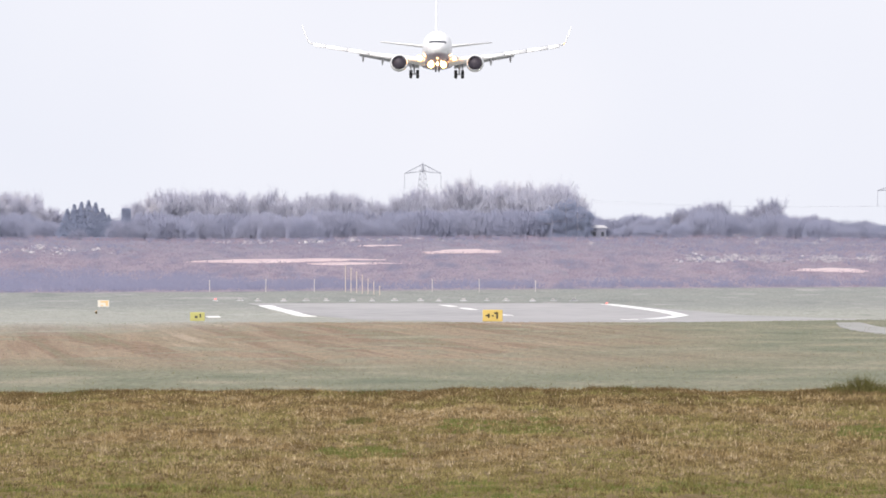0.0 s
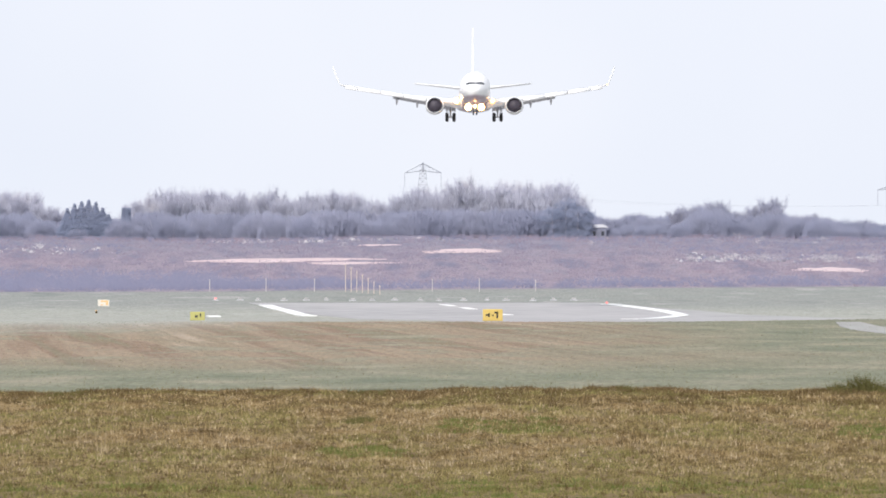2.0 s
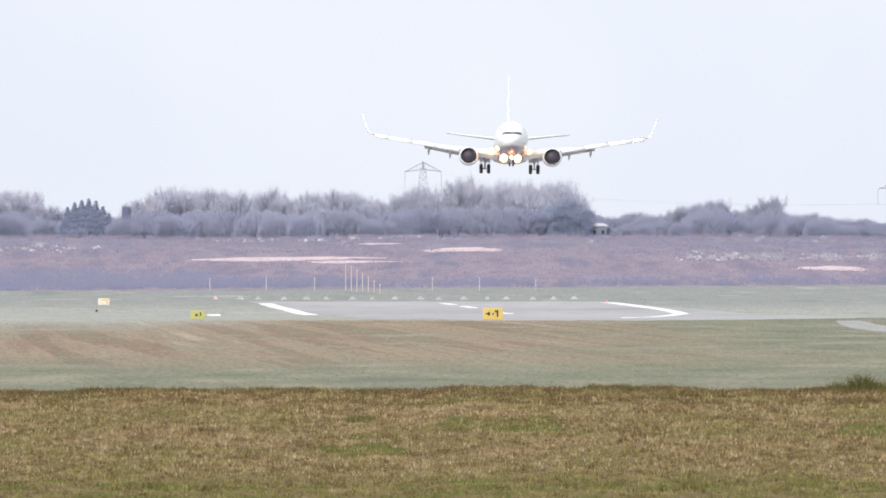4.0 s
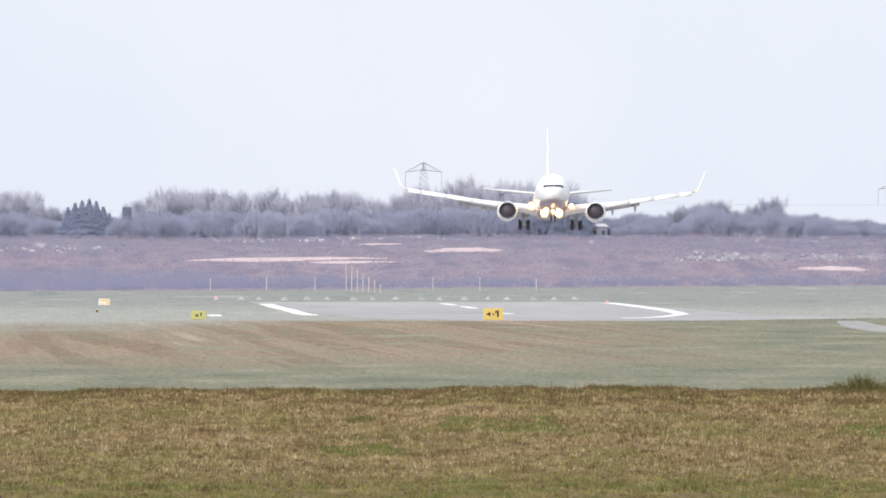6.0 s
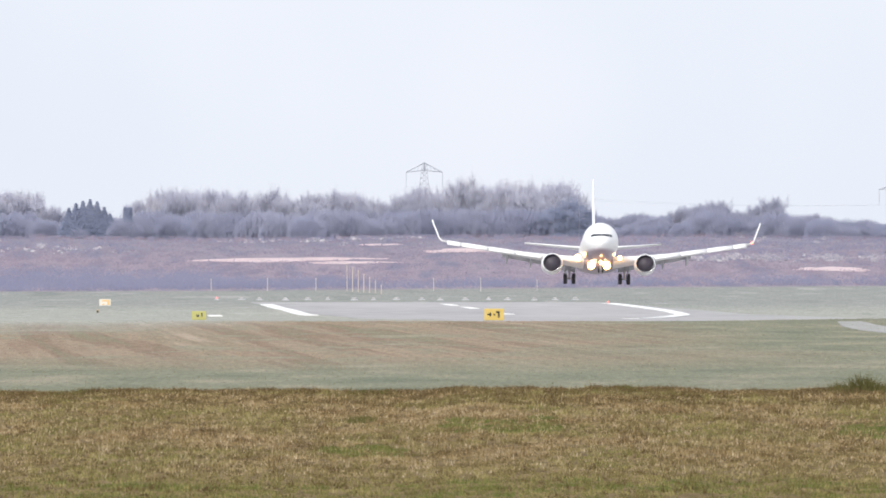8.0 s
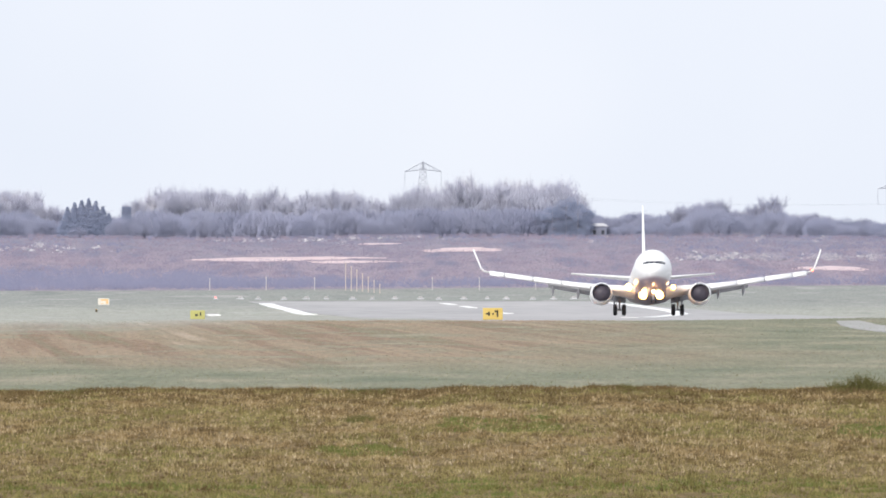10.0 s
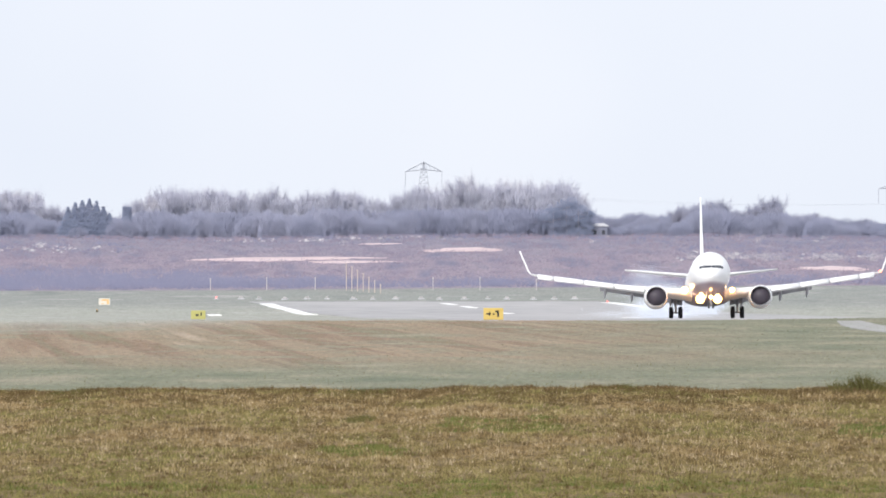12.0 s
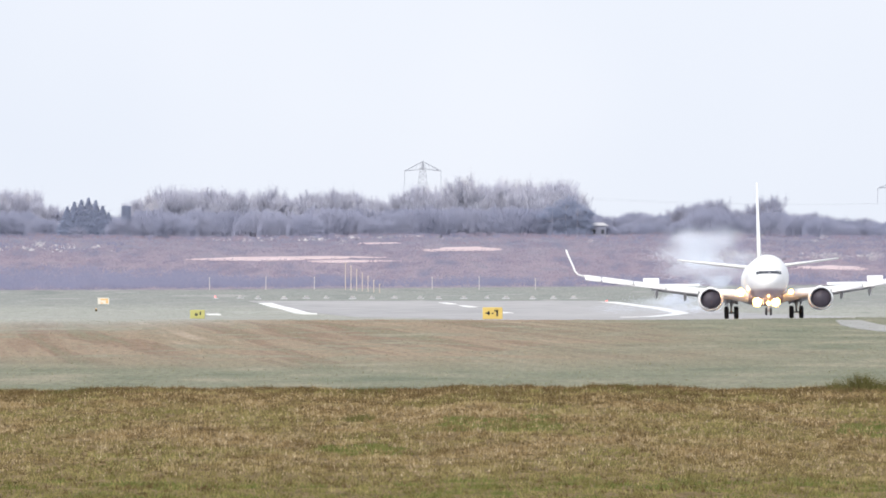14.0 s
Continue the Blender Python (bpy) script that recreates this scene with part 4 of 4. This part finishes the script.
# ---- pylons and cables ----
def make_pylon(x, y, h, arm):
    top = new("electricity_pylon")
    top.location = (x, y, height(x, y))

    def half(z):
        return 2.1 - 1.5 * min(1.0, z / (h * 0.86))
    bm = bmesh.new()
    for sx in (-1, 1):
        for sy in (-1, 1):
            rod(bm, (sx * half(0), sy * half(0), -0.3), (sx * 0.55, sy * 0.55, h * 0.9), 0.14, 0.10, 4)
    part("legs", bm, M["steel"], top)
    bm = bmesh.new()
    zs = [h * 0.9 * (1 - (1 - i / 9) ** 1.3) for i in range(10)]
    for z0, z1 in zip(zs, zs[1:]):
        a, b = half(z0), half(z1)
        for sy in (-1, 1):
            rod(bm, (-a, sy * a, z0), (b, sy * b, z1), 0.06, n=3)
            rod(bm, (a, sy * a, z0), (-b, sy * b, z1), 0.06, n=3)
            rod(bm, (-b, sy * b, z1), (b, sy * b, z1), 0.06, n=3)
            rod(bm, (sy * a, -a, z0), (sy * b, b, z1), 0.06, n=3)
    part("bracing", bm, M["steel"], top)
    for s in (-1, 1):
        bm = bmesh.new()
        tip = (s * arm, 0, h * 0.86)
        for yy in (-0.5, 0.5):
            rod(bm, (0, yy, h * 0.89), tip, 0.085, n=4)
            rod(bm, (0, yy * 0.3, h), tip, 0.085, n=4)
        for k in range(1, 5):
            u = k / 5
            rod(bm, (s * arm * u, 0, h * (0.89 - 0.03 * u)), (s * arm * (u - 0.1), 0, h * (1 - 0.14 * (u - 0.1))), 0.035, n=3)
        part("cross_arm", bm, M["steel"], top)
        bm = bmesh.new()
        rod(bm, tip, (s * arm, 0, h * 0.86 - 3.0), 0.05, n=4)
        part("insulator", bm, M["steel"], top)
    bm = bmesh.new()
    rod(bm, (0, 0, h * 0.88), (0, 0, h * 1.01), 0.35, 0.12, 4)
    part("peak", bm, M["steel"], top)
    tagged(top, "grey steel lattice electricity pylon behind the wood, paled with haze", "pylon", "pylons")
    return [Vector((x + s * arm, y, height(x, y) + h * 0.86 - 3.0)) for s in (-1, 1)]


def make_cable(a, b, sag):
    """One hanging wire, a thin three-sided tube."""
    rings = []
    for i in range(25):
        u = i / 24
        p = a.lerp(b, u) - Vector((0, 0, 4 * sag * u * (1 - u)))
        rings.append([p + Vector((0, 0.018 * math.cos(q), 0.018 * math.sin(q))) for q in (0, 2.1, 4.2)])
    bm = bmesh.new()
    loft(bm, rings)
    tagged(part("power_cable", bm, M["steel"]), "thin grey overhead power cable", "cable", "power cables")


def make_power_line():
    p1 = make_pylon(-4.0, 4300, 13.4, 3.6)
    p2 = make_pylon(89.5, 4300, 9.4, 3.6)
    for k in range(2):
        make_cable(p1[k], p2[k], 1.4)


# ---- heath ----
PATCHES = [(-24.5, 3320, 25.0, 26, 0.3), (-14, 3290, 12, 16, 1.1), (-10.5, 3470, 6.2, 14, 2.0), (3.0, 3400, 11.0, 34, 3.1), (58.0, 3238, 10.0, 32, 4.2)]


def make_patches():
    for x, y, w, d, ph in PATCHES:
        n = 140
        rnd = random.Random(int(ph * 10))
        bm = bmesh.new()
        c = bm.verts.new((x, y, height(x, y) + 0.14))
        rim, low = [], []
        for i in range(n):
            a = 2 * math.pi * i / n
            r = 1 + 0.16 * math.sin(3 * a + ph) + 0.10 * math.sin(7 * a + ph * 2) + 0.06 * math.sin(13 * a) + rnd.uniform(-0.09, 0.09)
            px, py = x + w / 2 * r * math.cos(a), y + d / 2 * r * math.sin(a)
            rim.append(bm.verts.new((px, py, height(px, py) + 0.08)))
            low.append(bm.verts.new((px, py, height(px, py) - 0.1)))
        for i in range(n):
            j = (i + 1) % n
            bm.faces.new((c, rim[i], rim[j]))
            bm.faces.new((rim[i], low[i], low[j], rim[j]))
        tagged(part("sand_patch", bm, M["sand"]), "bare pinkish sand patch on the heath", "sand", "sand patches")


def off_patch(pts):
    keep = np.ones(len(pts), bool)
    for x, y, w, d, _ in PATCHES:
        keep &= ((pts[:, 0] - x) / (w * 0.53)) ** 2 + ((pts[:, 1] - y + 4) / (d * 0.6)) ** 2 > 1
    return keep


def lay(rng, n, x0, x1, y0, y1):
    x, y = rng.uniform(x0, x1, n), rng.uniform(y0, y1, n)
    z = np.array([height(a, b) for a, b in zip(x, y)])
    return np.stack([x, y, z], 1)


def clumps(rng, base, per, radius, tall):
    """Loose heaps of points round each base point."""
    k = np.repeat(base, per, axis=0)
    s = np.repeat(rng.uniform(0.5, 1.4, len(base)), per)[:, None]
    o = rng.normal(size=k.shape) * np.array([radius, radius, 0]) * s
    o[:, 2] = rng.uniform(0, 1, len(k)) ** 1.2 * tall * s[:, 0]
    return k + o


def make_heath():
    rng = np.random.default_rng(11)
    b = lay(rng, 2600, -78, 78, 3075, 3600)
    b = b[off_patch(b)]
    pts = clumps(rng, b, 22, 0.8, 0.5)
    tagged(sliver_mesh("hazy_heath_scrub", slivers(rng, pts, 0.40, 0.09, 0.5), M["scrub"]), "low purple-brown winter scrub covering the heath, blued with haze", "scrub", kind="stuff")
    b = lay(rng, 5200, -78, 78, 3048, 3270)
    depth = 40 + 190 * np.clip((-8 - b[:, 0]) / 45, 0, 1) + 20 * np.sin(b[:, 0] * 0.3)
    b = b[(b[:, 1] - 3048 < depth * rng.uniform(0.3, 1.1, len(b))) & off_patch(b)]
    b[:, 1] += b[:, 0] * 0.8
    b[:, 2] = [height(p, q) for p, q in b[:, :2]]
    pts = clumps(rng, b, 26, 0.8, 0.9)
    tagged(sliver_mesh("scrub_belt", slivers(rng, pts, 0.6, 0.10, 0.5), M["scrub_dark"]), "dark grey-purple scrub belt at the foot of the heath, blued with haze", "scrub", kind="stuff")
    b = np.concatenate([lay(rng, 26, 37, 53, 3295, 3330), lay(rng, 18, 56, 68, 3305, 3340), lay(rng, 4, -65, -63.5, 3430, 3450), lay(rng, 14, -78, 78, 3450, 3590)])
    b = b[off_patch(b)]
    pts = clumps(rng, b, 60, 0.35, 0.6)
    tagged(sliver_mesh("pale_scrub", slivers(rng, pts, 0.3, 0.10, 0.3), M["scrub_pale"]), "pale dry bramble clumps among the heath", "scrub", kind="stuff")
    b = np.concatenate([lay(rng, 150, 36, 80, 3290, 3420), lay(rng, 260, -80, 30, 3500, 3590), lay(rng, 90, -78, -50, 3380, 3480), lay(rng, 200, 24, 80, 3400, 3585)])
    b = b[off_patch(b)]
    pts = clumps(rng, b, 26, 0.3, 0.45)
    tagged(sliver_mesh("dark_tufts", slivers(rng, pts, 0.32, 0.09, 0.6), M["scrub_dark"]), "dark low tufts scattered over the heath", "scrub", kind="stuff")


def make_rubble():
    """Heaps of pale broken stone: flattened, uneven lumps half sunk in the heath."""
    rng = np.random.default_rng(17)
    for x0, x1, y0, y1, n in ((-37, 0, 3505, 3580, 250), (-71, -53, 3395, 3455, 90), (37, 53, 3300, 3365, 130), (54, 66, 3325, 3355, 60)):
        bm = bmesh.new()
        seats = lay(rng, 24, x0, x1, y0, y1)
        for k in range(n):
            c = seats[rng.integers(0, len(seats))] + rng.normal(size=3) * np.array([1.1, 5.0, 0])
            c[2] = height(c[0], c[1])
            size = rng.uniform(0.14, 0.42)
            m = Matrix.LocRotScale(Vector(c), Euler((rng.uniform(-0.4, 0.4), rng.uniform(-0.4, 0.4), rng.uniform(0, 3))), Vector((size * rng.uniform(0.9, 1.7), size, size * rng.uniform(0.6, 1.0))))
            for v in bmesh.ops.create_icosphere(bm, subdivisions=1, radius=1.0, matrix=m)["verts"]:
                v.co += Vector(rng.normal(size=3) * size * 0.12)
        tagged(part("stone_rubble", bm, M["rubble"]), "pale broken stone rubble strewn on the heath", "rubble", "rubble heaps", kind="stuff")


# ---- grass ----
def make_grass():
    rng = np.random.default_rng(3)
    b = lay(rng, 38000, -13, 13, 285, 475)
    pts = np.repeat(b, 8, axis=0) + rng.normal(size=(len(b) * 8, 3)) * np.array([0.045, 0.045, 0])
    size = np.repeat(rng.uniform(0.4, 1.5, len(b)) ** 1.3, 8)
    tagged(sliver_mesh("rough_grass", slivers(rng, pts, 0.062 * size[:, None], 0.016, 1.0, 0.7), M["grass"]), "rough straw-brown and olive winter grass", "grass", kind="stuff")
    b = np.concatenate([lay(rng, 12, 8.0, 9.6, 455, 464), lay(rng, 8, -2.0, -1.2, 456, 466), lay(rng, 7, -8.2, -7.5, 456, 466), lay(rng, 4, 3.7, 4.0, 460, 466), lay(rng, 8, -1.7, -1.4, 400, 404)])
    pts = np.repeat(b, 60, axis=0) + rng.normal(size=(len(b) * 60, 3)) * np.array([0.09, 0.09, 0])
    tagged(sliver_mesh("grass_tussocks", slivers(rng, pts, 0.13, 0.02, 0.7, 0.8), M["tussock"]), "dark olive-green grass tussocks in rough grass", "grass", kind="stuff")
    b = np.concatenate([lay(rng, 34, 0.1, 1.9, 380, 402), lay(rng, 46, 7.0, 8.8, 374, 394), lay(rng, 20, -2.2, -0.6, 352, 364), lay(rng, 60, -7, 7, 296, 318)])
    pts = np.repeat(b, 70, axis=0) + rng.normal(size=(len(b) * 70, 3)) * np.array([0.13, 0.3, 0])
    tagged(sliver_mesh("green_grass", slivers(rng, pts, 0.085, 0.018, 0.7, 0.8), M["green_grass"]), "fresh green patches in rough winter grass", "grass", kind="stuff")
    for x, y, count, tall in ((8.9, 463.0, 460, 0.42), (9.2, 461.5, 260, 0.30), (8.4, 462.0, 240, 0.26)):
        pts = np.array([(x, y, height(x, y))]) + rng.normal(size=(count, 3)) * np.array([0.11, 0.10, 0])
        tagged(sliver_mesh("tall_tussock", slivers(rng, pts, tall, 0.022, 0.7, 0.9), M["tussock"]), "tall dark green grass tussock on the rise", "grass", "tussocks on the rise")
    b = np.concatenate([lay(rng, 190, -1, 11, 425, 470), lay(rng, 110, -11, 0, 430, 470), lay(rng, 230, -11, 11, 452, 472), lay(rng, 20, 7.7, 8.7, 456, 466), lay(rng, 90, -11, 11, 295, 430)])
    pts = np.repeat(b, 34, axis=0) + rng.normal(size=(len(b) * 34, 3)) * np.array([0.11, 0.09, 0])
    tagged(sliver_mesh("withered_clumps", slivers(rng, pts, 0.12, 0.02, 0.6, 0.8), M["withered"]), "dark brown withered clumps in rough grass", "grass", kind="stuff")
    b = lay(rng, 2600, -13, 13, 295, 470)
    pts = np.repeat(b, 9, axis=0) + rng.normal(size=(len(b) * 9, 3)) * np.array([0.035, 0.05, 0])
    tagged(sliver_mesh("dark_blades", slivers(rng, pts, 0.075, 0.02, 0.7, 0.8), M["withered"]), "small dark brown tufts in rough grass", "grass", kind="stuff")
    b = lay(rng, 5600, -13, 13, 325, 470)
    b = np.repeat(b, 3, axis=0) + rng.normal(size=(len(b) * 3, 3)) * np.array([0.04, 0.05, 0])
    tagged(sliver_mesh("dry_stalks", slivers(rng, b, 0.07, 0.013, 1.7, 0.5), M["stalk"]), "pale dry stalks standing in rough grass", "grass", kind="stuff")
    b = lay(rng, 4000, -36, 36, 900, 1660)
    tagged(sliver_mesh("dry_bents", slivers(rng, b, 0.07, 0.03, 1.0, 0.8), M["bent"]), "sparse pale dry bents in short turf", "grass", kind="stuff")
    b = lay(rng, 1800, -36, 36, 760, 1660)
    tagged(sliver_mesh("dark_sprigs", slivers(rng, b, 0.09, 0.05, 0.8, 0.8), M["sprig"]), "sparse dark green sprigs in short turf", "grass", kind="stuff")
    b = lay(rng, 36000, -38, 38, 700, 1680)
    tagged(sliver_mesh("short_turf", slivers(rng, b, 0.09, 0.05, 1.2, 0.6), M["ground"]), "short dry straw and green airfield turf", "grass", kind="stuff")


# ---- tyre smoke: clouds of tiny flecks ----
def make_puff(seed, w, h, count, name="tyre_smoke"):
    rng = np.random.default_rng(seed)
    lobes = rng.normal(size=(9, 3)) * np.array([w * 0.24, w * 0.25, h * 0.2])
    pts = lobes[rng.integers(0, 9, count)] + rng.normal(size=(count, 3)) * np.array([w * 0.16, w * 0.2, h * 0.16])
    ob = sliver_mesh(name, slivers(rng, pts, 0.032, 0.024, 0.0), M["smoke"])
    return tagged(ob, "thin bluish-white cloud of tyre smoke", "smoke", "tyre smoke clouds", kind="stuff")


# ---- build ----
make_ground()
make_paving()
make_patches()
airliner, spoilers, wings = make_airliner()
make_furniture()
make_power_line()
make_trees()
make_heath()
make_rubble()
make_grass()
puffs = [make_puff(200 + i, w, h, c) for i, (w, h, c) in enumerate(((5.5, 2.8, 65000), (6.0, 3.2, 95000), (6.5, 2.8, 34000), (9.0, 1.4, 36000), (2.6, 1.1, 24000), (2.6, 1.1, 24000)))]

# seconds, across, away, wheels' height, nose up, bank, heading
FLIGHT = [
    (0, -0.8, 2771, 29.43, 2.5, 0.3, 0.3), (0.5, 0.34, 2740, 27.98, 2.5, 0.4, 0.32), (1, 1.43, 2708.5, 26.38, 2.6, 0.5, 0.33),
    (1.5, 2.57, 2677, 24.73, 2.6, 0.3, 0.35), (2, 3.76, 2645.7, 22.97, 2.6, 0, 0.37), (2.5, 4.74, 2614.3, 21.44, 2.7, 0.2, 0.38),
    (3, 5.77, 2583, 19.56, 2.7, 0.5, 0.4), (5.5, 10.58, 2426, 10.84, 3.3, 1.0, 0.75), (6, 11.7, 2394.7, 9.18, 3.4, 0.6, 0.8),
    (6.5, 12.73, 2363.3, 7.65, 3.6, 0.7, 0.87), (7, 13.82, 2332, 6.02, 3.8, 0.6, 0.93), (7.5, 14.83, 2300.6, 4.58, 4.1, 0.7, 0.98),
    (8, 15.87, 2269, 3.29, 4.4, 0.6, 1.02), (9.2, 18.45, 2194, 0.92, 4.8, 0.5, 1.15), (10.5, 21.33, 2112, 0.06, 4.7, -0.4, 1.2),
    (11, 22.38, 2081, 0.05, 4.5, -0.6, 1.2), (11.5, 23.42, 2051, 0.09, 4.1, -0.5, 1), (12, 24.42, 2022, 0.15, 3.5, -0.4, 0.8),
    (12.5, 25.45, 1994, 0.23, 2.9, -0.6, 0.74), (13, 26.47, 1967, 0.27, 2.3, -0.6, 0.7), (13.5, 27.27, 1941, 0.28, 2.1, -0.6, 0.66),
    (14, 28.27, 1916, 0.29, 1.2, -0.7, 0.65)]


def motions():
    walk(airliner, [(t, pose(x, y, z, -nose, bank, turn)) for t, x, y, z, nose, bank, turn in FLIGHT])
    # the wings bend up in flight and settle on the ground
    for wing, side in wings:
        root = pose(side * 1.5, 0, 2.0)
        walk(wing, [(t, root @ pose(0, 0, 0, 0, -side * a, 0) @ root.inverted()) for t, a in ((0, 2.2), (10.4, 2.1), (11, 1.9), (12, 1.2), (12.5, 0.8), (13.5, 0.5), (14, 0.3))])
    for sp, opening in spoilers:
        p = sp.location.copy()
        walk(sp, [(t, pose(p.x, p.y, p.z, -4 + (opening + 4) * a, 0, 0)) for t, a in ((0, 0), (11.7, 0), (12.1, 0.4), (12.6, 0.95), (14, 1))])
    # smoke lifts off the runway where the wheels touch, rolls up and drifts
    tracks = [
        [(10.7, 19.5, 2095, -4.0), (11.5, 20.2, 2095, 0.6), (12.3, 20.4, 2095, 3.0), (13.1, 21.2, 2095, 4.6), (14, 24.0, 2095, 5.8)],
        [(11.2, 21.0, 2085, -4.5), (12.0, 21.6, 2085, 0.2), (12.7, 22.4, 2085, 3.6), (13.3, 23.2, 2085, 5.4), (14, 25.6, 2085, 7.0)],
        [(11.1, 22.0, 2075, -4.0), (11.8, 22.0, 2075, 0.4), (12.8, 22.6, 2075, 3.2), (14, 25.0, 2075, 4.6)],
        [(10.8, 21.5, 2070, -3.0), (11.2, 21.5, 2070, 0.4), (12.5, 20.5, 2070, 0.8), (14, 21.5, 2070, 1.2)],
        [(10.6, 18.2, 2100, -3.0), (10.95, 18.6, 2095, 0.2), (12.0, 20.0, 2080, 1.0), (14, 22.0, 2060, 1.8)],
        [(10.6, 26.4, 2100, -3.0), (10.95, 26.6, 2095, 0.2), (11.6, 25.4, 2085, 0.8), (14, 26.0, 2075, 3.4)],
    ]
    for puff, rows in zip(puffs, tracks):
        t0, x0, y0, z0 = rows[0]
        walk(puff, [(0, pose(x0, y0, z0))] + [(t, pose(x, y, z, 0, 0, (t - t0) * 6)) for t, x, y, z in rows])


motions()
